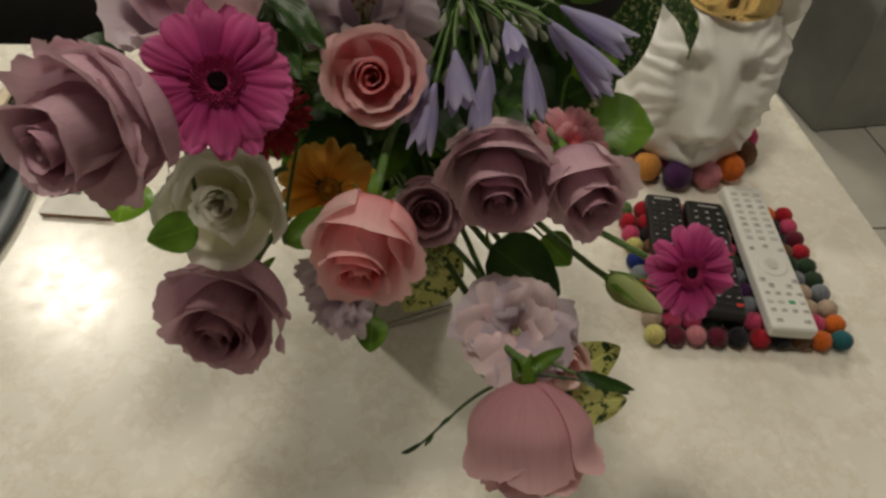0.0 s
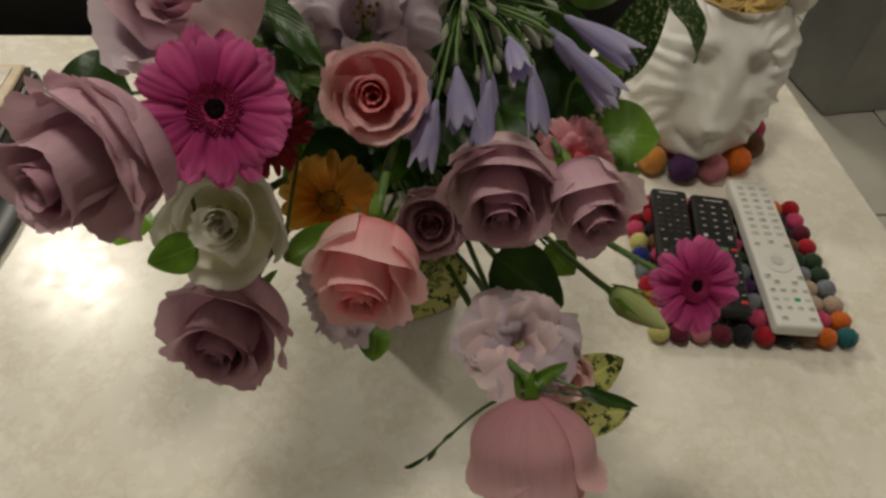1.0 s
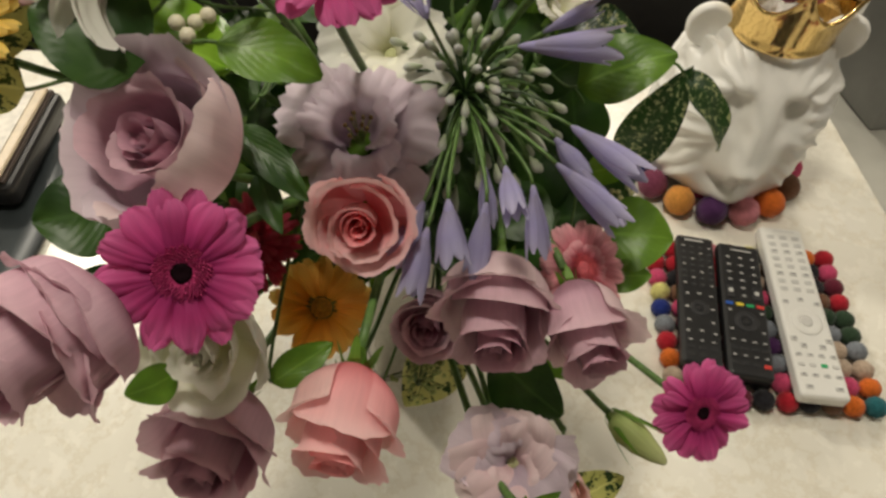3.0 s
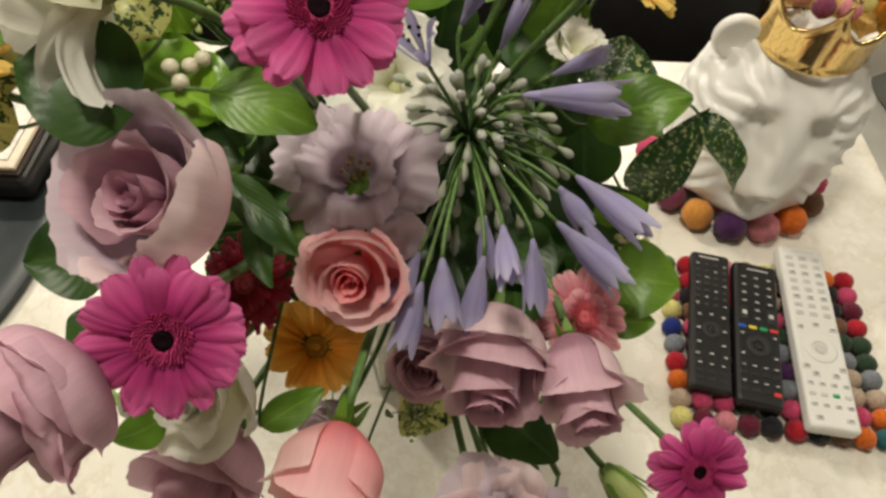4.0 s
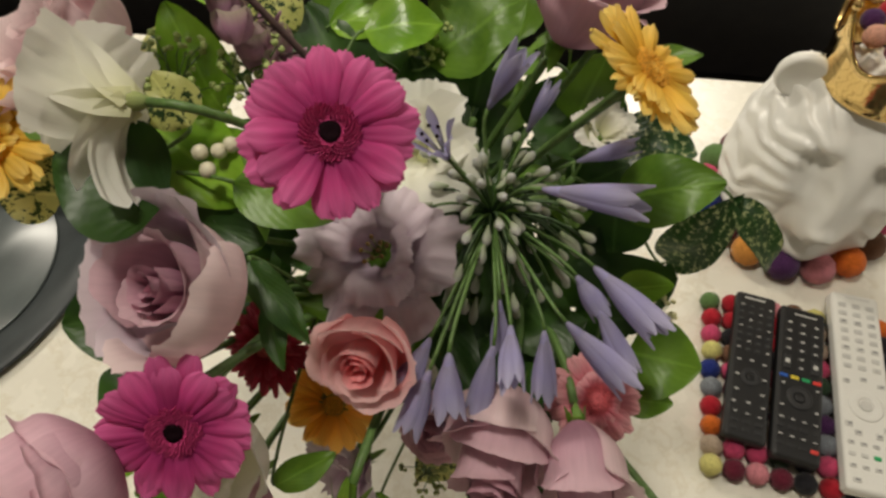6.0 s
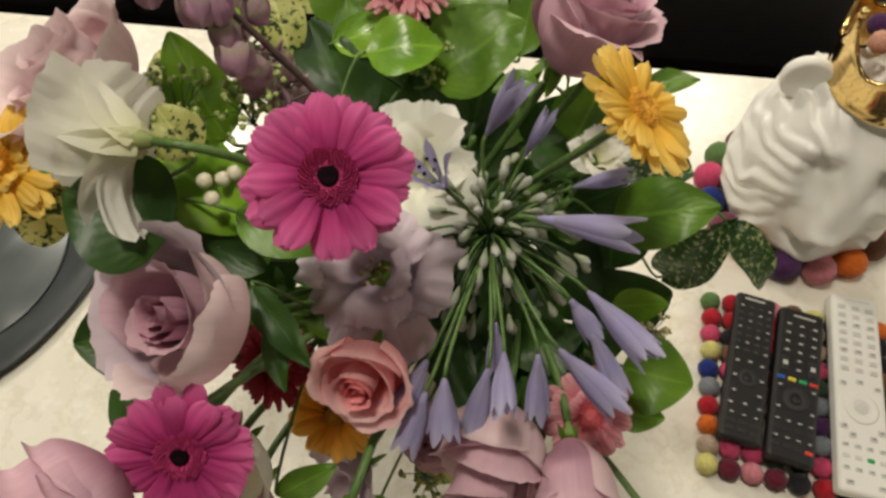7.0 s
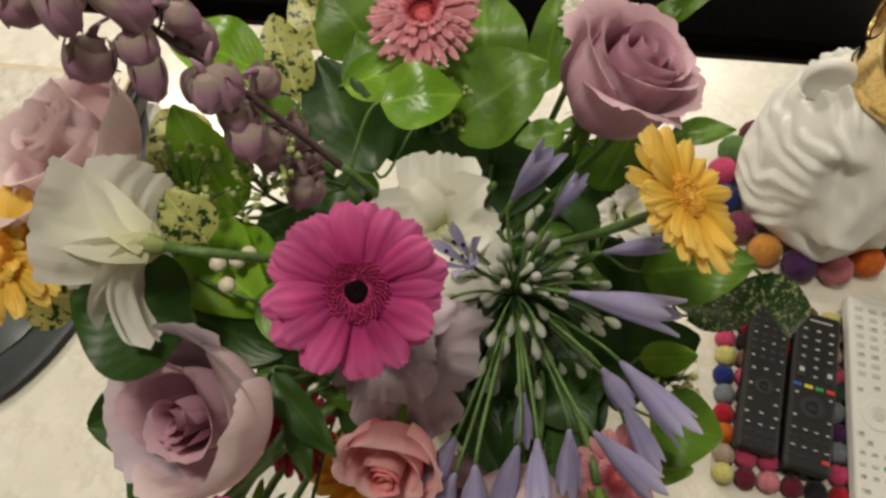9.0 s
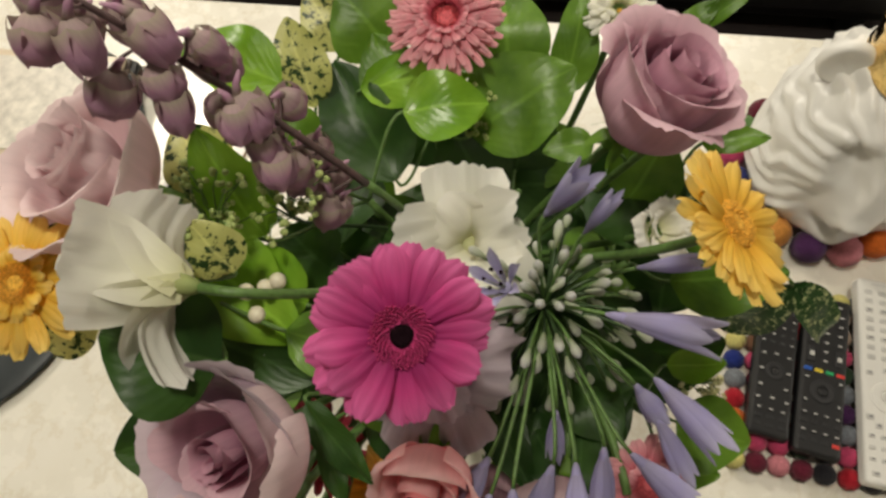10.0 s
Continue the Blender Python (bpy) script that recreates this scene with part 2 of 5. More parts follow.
ORNATE = plain("ornate_white_panel", (0.66, 0.62, 0.54), 0.35, 0, 60, 0.25, 0.4)
FRAME_CREAM = plain("cream_lacquer", (0.66, 0.55, 0.40), 0.3, 0, 60, 0.1, 0.05)
LEATHER_TAN = plain("tan_leather_edge", (0.36, 0.19, 0.08), 0.5, 0, 90, 0.25, 0.2)
FELT = {n: felt("felt_" + n, c) for n, c in {
    "yellow": (0.70, 0.64, 0.22), "maroon": (0.13, 0.012, 0.03), "pink": (0.62, 0.22, 0.26), "rose": (0.62, 0.07, 0.17),
    "black": (0.015, 0.014, 0.018), "red": (0.46, 0.015, 0.03), "orange": (0.72, 0.16, 0.02), "teal": (0.02, 0.13, 0.15),
    "green": (0.12, 0.22, 0.07), "navy": (0.015, 0.03, 0.20), "grey": (0.22, 0.24, 0.27), "beige": (0.52, 0.40, 0.30),
    "olive": (0.18, 0.09, 0.05), "forest": (0.03, 0.06, 0.03), "amber": (0.70, 0.30, 0.06), "plum": (0.07, 0.02, 0.09),
    "peach": (0.66, 0.34, 0.25), "mulberry": (0.22, 0.05, 0.10)}.items()}


# ---- shape helpers ----
def mesh_of(name, verts, faces, mat, uvs=None, smooth=True):
    me = bpy.data.meshes.new(name)
    me.from_pydata([tuple(v) for v in verts], [], faces)
    if uvs is not None:
        layer = me.uv_layers.new(name="UVMap")
        idx = np.empty(len(me.loops), dtype=np.int32)
        me.loops.foreach_get("vertex_index", idx)
        layer.data.foreach_set("uv", np.asarray(uvs, dtype=np.float32)[idx].ravel())
    me.polygons.foreach_set("use_smooth", [smooth] * len(me.polygons))
    for one in (mat if isinstance(mat, (list, tuple)) else (mat,)):
        me.materials.append(one)
    me.update()
    return me


def sheet(fn, nu, nv, name, mat):
    """A curved sheet: fn(u, v), u from -1 to 1 across, v from 0 to 1 along."""
    verts, uvs, faces = [], [], []
    for j in range(nv + 1):
        for i in range(nu + 1):
            u, v = -1 + 2 * i / nu, j / nv
            verts.append(fn(u, v))
            uvs.append((i / nu, v))
    for j in range(nv):
        for i in range(nu):
            a = j * (nu + 1) + i
            faces.append((a, a + 1, a + nu + 2, a + nu + 1))
    return mesh_of(name, verts, faces, mat, uvs)


def lathe(profile, n, name, mat, wobble=0.0):
    """A turned shape about z: profile of (radius, height) pairs."""
    verts, uvs, faces = [], [], []
    for j, (r, z) in enumerate(profile):
        for i in range(n):
            a = 2 * math.pi * i / n
            k = r * (1 + wobble * math.sin(3 * a + j))
            verts.append((k * math.cos(a), k * math.sin(a), z))
            uvs.append((i / n, j / (len(profile) - 1)))
    for j in range(len(profile) - 1):
        for i in range(n):
            a, b = j * n + i, j * n + (i + 1) % n
            faces.append((a, b, b + n, a + n))
    if profile[0][0] > 1e-5:
        faces.append(tuple(range(n - 1, -1, -1)))
    if profile[-1][0] > 1e-5:
        faces.append(tuple(range((len(profile) - 1) * n, len(profile) * n)))
    return mesh_of(name, verts, faces, mat, uvs)


def tube_mesh(points, radii, n, name, mat):
    pts = [Vector(p) for p in points]
    verts, uvs, faces = [], [], []
    side = None
    for j, p in enumerate(pts):
        way = (pts[min(j + 1, len(pts) - 1)] - pts[max(j - 1, 0)]).normalized()
        if side is None:
            side = way.orthogonal().normalized()
        side = (side - way * side.dot(way)).normalized()
        other = way.cross(side)
        r = radii[j] if isinstance(radii, (list, tuple)) else radii
        for i in range(n):
            a = 2 * math.pi * i / n
            verts.append(p + side * (r * math.cos(a)) + other * (r * math.sin(a)))
            uvs.append((i / n, j / max(1, len(pts) - 1)))
    for j in range(len(pts) - 1):
        for i in range(n):
            a, b = j * n + i, j * n + (i + 1) % n
            faces.append((a, b, b + n, a + n))
    faces.append(tuple(range(n - 1, -1, -1)))
    faces.append(tuple(range((len(pts) - 1) * n, len(pts) * n)))
    return mesh_of(name, verts, faces, mat, uvs)


def bezier(p0, p1, p2, p3, n):
    out = []
    for i in range(n + 1):
        t = i / n
        out.append(Vector(p0) * (1 - t) ** 3 + Vector(p1) * 3 * t * (1 - t) ** 2 + Vector(p2) * 3 * t * t * (1 - t) + Vector(p3) * t ** 3)
    return out


def facing(c, n, spin=0.0):
    """A pose at c whose z axis points along n."""
    turn = Vector(n).normalized().to_track_quat("Z", "Y").to_matrix().to_4x4()
    return Matrix.Translation(c) @ turn @ Matrix.Rotation(radians(spin), 4, "Z")


def thing(name, label, category, m, group="", kind=""):
    ob = new(name)
    ob.empty_display_size = 0.02
    ob.matrix_basis = m
    return tagged(ob, label, category, group, kind)


def piece(name, me, parent, label="", m=None):
    ob = new(name, me)
    ob.parent = parent
    if m is not None:
        ob.matrix_basis = m
    if label:
        ob["label"] = label
    return ob


def rounded_box(sx, sy, sz, edge, name, mat, segments=2):
    """A bevelled box, standing on z = 0 and centred in x and y."""
    bm = bmesh.new()
    bmesh.ops.create_cube(bm, size=1.0)
    for v in bm.verts:
        v.co = Vector((v.co.x * sx, v.co.y * sy, (v.co.z + 0.5) * sz))
    if edge > 0:
        bmesh.ops.bevel(bm, geom=list(bm.edges), offset=edge, segments=segments, affect="EDGES", profile=0.5)
    me = bpy.data.meshes.new(name)
    bm.to_mesh(me)
    bm.free()
    me.materials.append(mat)
    me.polygons.foreach_set("use_smooth", [False] * len(me.polygons))
    return me


def ball_mesh(r, name, mat, seed, rough=0.035):
    bm = bmesh.new()
    bmesh.ops.create_icosphere(bm, subdivisions=2, radius=r)
    for v in bm.verts:
        v.co *= 1 + rough * noise.noise(v.co * (1.3 / r) + Vector((seed * 7.3, 0, 0)))
    me = bpy.data.meshes.new(name)
    bm.to_mesh(me)
    bm.free()
    me.materials.append(mat)
    me.polygons.foreach_set("use_smooth", [True] * len(me.polygons))
    return me


# ---- room ----
TURN = 9.8
AX = Vector((math.cos(radians(TURN)), math.sin(radians(TURN)), 0))
AY = Vector((-AX.y, AX.x, 0))
CORNER = Vector((0.545, 1.193, 0))


def slab(name, sx, sy, sz, m, mat, edge=0.0, label="", category="", kind="structure"):
    ob = new(name, rounded_box(sx, sy, sz, edge, name, mat))
    ob.matrix_basis = m
    return tagged(ob, label, category, "", kind)


floor = slab("floor", 7.2, 7.2, 0.05, pose(0, 0.6, FLOOR - 0.058, 0, 0, TURN), GROUT, 0, "pale grout bed under grey floor tiles", "floor")
tile_mesh = rounded_box(0.594, 0.594, 0.010, 0.0015, "floor_tile", TILE)
for i in range(-6, 6):
    for j in range(-6, 6):
        ob = new("floor_tile", tile_mesh)
        ob.parent = floor
        ob.matrix_basis = Matrix.Translation((0.6 * i + 0.38, 0.6 * j + 0.15, 0.048))
for name, sx, sy, x, y in (("wall_north", 7.4, 0.12, 0, 3.6), ("wall_south", 7.4, 0.12, 0, -3.6), ("wall_east", 0.12, 7.2, 3.6, 0), ("wall_west", 0.12, 7.2, -3.6, 0)):
    slab(name, sx, sy, CEIL - FLOOR + 0.1, pose(0, 0.6, 0, 0, 0, TURN) @ pose(x, y, FLOOR - 0.05), WALLPAINT, 0, "plain warm white painted wall", "wall")
slab("ceiling", 7.4, 7.4, 0.1, pose(0, 0.6, CEIL, 0, 0, TURN), WALLPAINT, 0, "plain white ceiling", "ceiling")

# rug, dark bench and concrete pillar beyond the table
rug = CORNER - AX * 1.0 + AY * 0.42
slab("rug", 2.5, 0.9, 0.012, Matrix.Translation((rug.x, rug.y, FLOOR + 0.001)) @ pose(0, 0, 0, 0, 0, TURN), RUGDARK, 0.004, "dark brown short-pile rug on the tiled floor", "rug", "")
bench_at = CORNER - AX * 0.95 + AY * 0.62
bench = thing("media_bench", "low black lacquered media bench beyond the table", "bench", Matrix.Translation((bench_at.x, bench_at.y, FLOOR + 0.014)) @ pose(0, 0, 0, 0, 0, TURN))
piece("carcass", rounded_box(2.3, 0.42, 0.50, 0.006, "carcass", BLACKLACQUER), bench, "", pose(0, 0, 0.05))
for i in range(4):
    piece("drawer_front", rounded_box(0.56, 0.018, 0.42, 0.003, "drawer_front", BLACKLACQUER), bench, "", pose(-0.8625 + 0.575 * i, -0.2195, 0.09))
for sx in (-1, 1):
    for sy in (-1, 1):
        piece("foot", rounded_box(0.06, 0.06, 0.052, 0.004, "foot", BLACKLACQUER), bench, "", pose(1.08 * sx, 0.16 * sy, 0))
pa, pb = Vector((0.908, 1.795, -0.420)), Vector((0.972, 1.581, -0.420))
pillar_turn = math.degrees(math.atan2((pa - pb).y, (pa - pb).x)) - 90
pillar = Matrix.Translation(pb) @ pose(0, 0, 0, 0, 0, pillar_turn)
slab("pillar", 0.6, (pa - pb).length, CEIL - FLOOR - 0.004, pillar @ pose(0.3, (pa - pb).length / 2, 0.002), CONCRETE, 0.006, "smooth grey concrete pillar standing on the tiles", "pillar")

# ---- the table ----
TL, TW = 1.6, 1.75
table_pose = Matrix.Translation(CORNER - AX * (TW / 2) - AY * (TL / 2)) @ pose(0, 0, 0, 0, 0, TURN)
table = thing("coffee_table", "large low table with a polished cream marble top", "table", table_pose)
piece("tabletop", rounded_box(TW, TL, 0.03, 0.004, "tabletop", MARBLE, 3), table, "polished cream marble slab", pose(0, 0, -0.03))
piece("plinth", rounded_box(TW - 0.3, TL - 0.3, 0.38, 0.004, "plinth", WALLPAINT), table, "white plinth", pose(0, 0, FLOOR + 0.006))

# ---- felt trivet and remotes ----
NL, U, V = Vector((0.294, 0.531, 0)), Vector((0.2115, 0.0200, 0)), Vector((-0.0145, 0.198, 0))
trivet = thing("felt_trivet", "square trivet of bright felt balls on the marble", "trivet", Matrix.Translation((NL.x, NL.y, 0)))
NEAR = ("yellow", "maroon", "pink", "maroon", "black", "red", "black", "olive", "orange", "teal")
WEST = ("yellow", "beige", "orange", "red", "grey", "navy", "yellow", "rose", "red", "green")
EAST = ("teal", "orange", "beige", "grey", "forest", "forest", "red", "maroon", "rose", "red")
MIXED = ("black", "olive", "red", "maroon", "grey", "forest", "beige", "rose", "plum", "green", "maroon", "black")
felt_balls = {n: ball_mesh(0.0118, "felt_ball", FELT[n], k) for k, n in enumerate(FELT)}
rng = random.Random(5)
for i in range(10):
    for j in range(10):
        if j == 0:
            n = NEAR[i]
        elif i == 0:
            n = WEST[j]
        elif i == 9:
            n = EAST[j]
        elif j == 9:
            n = ("green", "red", "beige", "pink", "olive", "yellow", "grey", "maroon", "orange", "olive")[i]
        else:
            n = rng.choice(MIXED)
        spot = U * (i / 9) + V * (j / 9) + Vector((rng.uniform(-1, 1), rng.uniform(-1, 1), 0)) * 0.0012
        turn = Euler((rng.uniform(0, 6), rng.uniform(0, 6), rng.uniform(0, 6))).to_matrix().to_4x4()
        piece("felt_ball", felt_balls[n], trivet, "", Matrix.Translation((spot.x, spot.y, 0.0117)) @ turn)


def remote(corners, thick, body_mat, label, kind):
    """A remote control lying on the trivet; corners: far left, far right, near right, near left."""
    tl, tr, br, bl = [Vector((x, y, 0)) for x, y in corners]
    mid = (tl + tr + br + bl) / 4
    long_way = ((tl + tr) - (bl + br)) / 2
    wide = ((tr - tl).length + (br - bl).length) / 2
    turn = math.degrees(math.atan2(long_way.y, long_way.x)) - 90
    ob = thing("remote_control", label, "remote control", Matrix.Translation((mid.x, mid.y, 0.0234)) @ pose(0, 0, 0, 0, 0, turn))
    length = long_way.length
    piece("casing", rounded_box(wide, length, thick, 0.0045, "casing", body_mat, 3), ob)
    z = thick - 0.0004

    def key(x, y, w, h, mat, label="", rise=0.0016, mark=None):
        k = piece("button", rounded_box(w, h, rise + 0.001, min(w, h) * 0.22, "button", mat, 2), ob, label, pose(x * wide, (0.5 - y) * length, z - 0.001))
        if mark:
            piece("symbol", rounded_box(w * 0.5, h * 0.26, 0.0004, 0, "symbol", mark), k, "", pose(0, 0, rise + 0.001))

    def bar(x, y, w, h, mat):
        piece("print", rounded_box(w * wide, h, 0.0005, 0, "print", mat), ob, "", pose(x * wide, (0.5 - y) * length, z + 0.0002))

    def ring(y, r, mat, inner):
        piece("navigation_ring", lathe(((r * 0.45, -0.001), (r * 0.45, 0.0012), (r * 0.55, 0.0018), (r * 0.9, 0.0018), (r, 0.001), (r, -0.001)), 32, "navigation_ring", mat), ob, "", pose(0, (0.5 - y) * length, z))
        piece("centre_button", lathe(((r * 0.36, -0.001), (r * 0.36, 0.0016), (r * 0.3, 0.002)), 24, "centre_button", inner), ob, "", pose(0, (0.5 - y) * length, z))

    if kind == "black":
        bar(-0.05, 0.045, 0.5, 0.0022, PRINT)
        for j in range(7):
            for i in range(4):
                key((i - 1.5) * 0.23, 0.105 + 0.052 * j, 0.0068, 0.0050, BLACKKEY, "", 0.0014, PRINTDARK if (i + j) % 3 else PRINT)
        for x, y in ((-0.3, 0.5), (0, 0.49), (0.3, 0.5), (-0.32, 0.60), (0.32, 0.60), (-0.3, 0.70), (0.3, 0.70), (-0.34, 0.78), (0, 0.77), (0.34, 0.78)):
            key(x, y, 0.0075, 0.006, BLACKKEY, "", 0.0014, PRINT)
        ring(0.60, 0.0105, BLACKKEY, BLACKPLASTIC)
        for j in range(3):
            for i in range(3):
                key((i - 1) * 0.28, 0.84 + 0.05 * j, 0.0075, 0.0045, BLACKKEY, "", 0.0012, PRINT if j == 0 else None)
    if kind == "grey":
        bar(0.05, 0.055, 0.5, 0.0018, PRINT)
        for j in range(4):
            for i in range(3):
                key((i - 1) * 0.29, 0.125 + 0.062 * j, 0.0085, 0.0062, BLACKKEY, "", 0.0016, PRINT)
        for x in (-0.3, 0.3):
            key(x, 0.40, 0.0095, 0.019, BLACKKEY, "rocker key with pale arrows", 0.002, PRINT)
        key(0, 0.37, 0.008, 0.006, BLACKKEY, "", 0.0014, PRINT)
        key(0, 0.43, 0.008, 0.006, BLACKKEY, "", 0.0014, PRINT)
        for i in range(4):
            key((i - 1.5) * 0.235, 0.497, 0.0085, 0.0042, KEY_COLORS[i], "coloured key", 0.0016)
        ring(0.62, 0.0135, BLACKKEY, BLACKPLASTIC)
        for x, y in ((-0.36, 0.55), (0.36, 0.55), (-0.36, 0.69), (0.36, 0.69)):
            key(x, y, 0.007, 0.006, BLACKKEY, "", 0.0014, PRINT)
        for j in range(4):
            for i in range(4):
                key((i - 1.5) * 0.235, 0.765 + 0.052 * j, 0.0078, 0.0045, KEY_COLORS[3] if (i, j) == (3, 3) else BLACKKEY, "", 0.0014, PRINT if j % 2 == 0 else None)
    if kind == "white":
        bar(0.05, 0.03, 0.5, 0.0014, GREYKEY)
        for j in range(8):
            for i in range(3):
                key((i - 1) * 0.29, 0.075 + 0.048 * j, 0.0092, 0.0062, GREYKEY, "", 0.0016, PRINTMID if j % 3 == 2 else PRINT)
        for x, y in ((-0.34, 0.49), (0, 0.47), (0.34, 0.49)):
            key(x, y, 0.008, 0.006, GREYKEY, "", 0.0014, PRINTMID)
        ring(0.60, 0.0175, WHITEPLASTIC, GREYKEY)
        for x, y in ((-0.36, 0.70), (0.36, 0.70), (-0.2, 0.735), (0.2, 0.735)):
            key(x, y, 0.008, 0.007, GREYKEY, "", 0.0014, PRINTMID)
        for j in range(3):
            for i in range(4):
                key((i - 1.5) * 0.235, 0.785 + 0.052 * j, 0.0072, 0.0048, KEY_COLORS[i] if j == 1 and i == 2 else GREYKEY, "", 0.0014, PRINTMID if j != 1 else None)
        for i in (-1, 1):
            key(i * 0.3, 0.95, 0.009, 0.006, GREYKEY, "", 0.0014, PRINTMID)
    return ob


remote(((0.302, 0.736), (0.345, 0.736), (0.340, 0.556), (0.295, 0.556)), 0.015, BLACKPLASTIC, "slim black remote control lying on the felt trivet", "black")
remote(((0.350, 0.729), (0.398, 0.732), (0.391, 0.549), (0.343, 0.549)), 0.016, BLACKPLASTIC, "black remote control with number and colour keys", "grey")
remote(((0.404, 0.762), (0.453, 0.770), (0.465, 0.539), (0.413, 0.532)), 0.018, WHITEPLASTIC, "long white remote control with pale grey keys", "white")

# ---- lion head on its round coaster ----
CO = Vector((0.362, 0.908, 0))
coaster = thing("felt_coaster", "round coaster of large felt balls under the lion head", "coaster", Matrix.Translation(CO))
RINGS = ("orange", "pink", "plum", "amber", "mulberry", "navy", "rose", "green", "maroon", "beige", "teal", "red", "grey", "plum", "rose", "olive")
big_balls = {n: ball_mesh(0.0205, "felt_ball", FELT[n], 30 + k) for k, n in enumerate(FELT)}
for k, n in enumerate(RINGS):
    a = radians(-48 - 22.5 * k)
    piece("felt_ball", big_balls[n], coaster, "", pose(0.107 * math.cos(a), 0.107 * math.sin(a), 0.0204, 40 * k, 70 * k, 0))
for k in range(7):
    a = radians(51.4 * k)
    piece("felt_ball", big_balls[rng.choice(MIXED)], coaster, "", pose(0.062 * math.cos(a), 0.062 * math.sin(a), 0.0204, 40 * k, 0, 0))


def bump_at(p, c, size):
    d = (p - Vector(c)).length / size
    return math.exp(-d * d)


def lion_head():
    """Glazed head of a lion: long muzzle, brow, combed mane, round ears and a scalloped gilt crown, in one mesh."""
    bm = bmesh.new()
    bmesh.ops.create_icosphere(bm, subdivisions=6, radius=1.0)
    for v in bm.verts:
        d = v.co.normalized()
        p = Vector((d.x * 0.098, d.y * 0.094, d.z * 0.112))
        low = max(0.0, -d.z)
        if low > 0:
            thin = math.sqrt(max(1e-4, 1 - low * low))
            full = min(2.4, max(0.0, 1 - low ** 3.6) ** (1 / 3.6) / thin)
            p.x *= full * (1 + 0.18 * low ** 2)
            p.y *= full * (1 + (0.26 if d.y < 0 else 0.10) * low ** 2)
        p.z = max(p.z, -0.097)
        if d.y < 0:
            rim = math.hypot(d.x * 1.30, (d.z - 0.02) * 0.76)
            face = 1 / (1 + math.exp((rim - 0.68) * 24))
        else:
            rim, face = 1.2, 0.0
        phi = math.atan2(d.z - 0.25, abs(d.x) + 0.02)
        far = rim + max(0.0, d.y) * 1.1
        swirl = phi * 25.0 + 2.6 * math.sin(6.5 * far + (0.6 if d.x > 0 else 0.0)) + 4.0 * noise.noise(d * 2.7) - 2.2 * far
        lock = 0.5 + 0.5 * math.cos(swirl)
        fine = math.sin(2.0 * swirl + 2.0 * noise.noise(d * 3.7))
        mane = (1 - face) * (0.0066 * lock + 0.0012 * fine) * (0.80 + 0.9 * noise.noise(d * 3.6 + Vector((4, 1, 0))))
        p += d * (mane + 0.003 * (1 - face) - 0.007 * face)
        s = Vector((abs(p.x), 0.0, p.z))
        b = lambda x, z, size: bump_at(s, (x, 0.0, z), size)
        # muzzle, long bridge, nose, lips and chin
        for z, out, size in ((0.060, 0.005, 0.022), (0.038, 0.009, 0.022), (0.016, 0.011, 0.023), (-0.006, 0.012, 0.025), (-0.026, 0.013, 0.028)):
            p.y -= out * b(0.0, z, size)
        p.y -= 0.012 * b(0.018, -0.026, 0.022)
        p.y -= 0.009 * b(0.0, -0.024, 0.0085) + 0.004 * b(0.010, -0.027, 0.006)
        p.y -= 0.009 * b(0.017, -0.046, 0.014)
        p.y += 0.010 * b(0.0, -0.048, 0.006) + 0.012 * b(0.010, -0.064, 0.008) + 0.008 * b(0.024, -0.058, 0.010)
        p.y -= 0.020 * b(0.0, -0.084, 0.026)
        # eyes under heavy brows, cheekbones
        p.y += 0.016 * b(0.033, 0.044, 0.013) + 0.008 * b(0.028, 0.020, 0.013)
        p.y -= 0.006 * b(0.034, 0.042, 0.0065)
        p.y -= 0.014 * b(0.030, 0.068, 0.014) + 0.009 * b(0.047, 0.004, 0.018)
        v.co = p
    for sx in (-1, 1):
        made = bmesh.ops.create_icosphere(bm, subdivisions=4, radius=1.0)
        for v in made["verts"]:
            d = v.co.copy()
            q = Vector((d.x * 0.027, d.y * 0.015, d.z * 0.029))
            if d.y < 0:
                q.y += 0.012 * max(0.0, 1 - (d.x ** 2 + d.z ** 2) * 1.3)
            v.co = Matrix.Rotation(radians(20 * sx), 3, "Y") @ q + Vector((0.074 * sx, -0.006, 0.098))
    me = bpy.data.meshes.new("lion_head")
    for f in bm.faces:
        f.smooth = True
    # crown: a smooth flaring band, beaded at its foot, cut into six tall points by round scallops
    n, rows_up = 144, 14
    rings = []
    for side in (0, 1):
        for k in range(rows_up + 1):
            row = []
            for i in range(n):
                a = 2 * math.pi * i / n
                dip = abs(math.sin(3 * a))
                rim_z = 0.048 + 0.050 * (1 - dip ** 0.55)
                t = k / rows_up
                z = rim_z * t
                r = 0.0605 + 0.004 * (z / 0.05) + 0.010 * (z / 0.095) ** 2
                if side == 0:
                    r += 0.0024 * math.exp(-((z - 0.004) / 0.003) ** 2) + 0.0016 * math.exp(-((t - 0.96) / 0.06) ** 2)
                else:
                    r -= 0.0032
                row.append(bm.verts.new((r * math.cos(a + 0.35) + 0.004, r * math.sin(a + 0.35) + 0.004, 0.099 + z)))
            rings.append(row)
    order = rings[:rows_up + 1] + rings[:rows_up:-1]
    for one, two in zip(order, order[1:]):
        for i in range(n):
            f = bm.faces.new((one[i], one[(i + 1) % n], two[(i + 1) % n], two[i]))
            f.material_index, f.smooth = 1, True
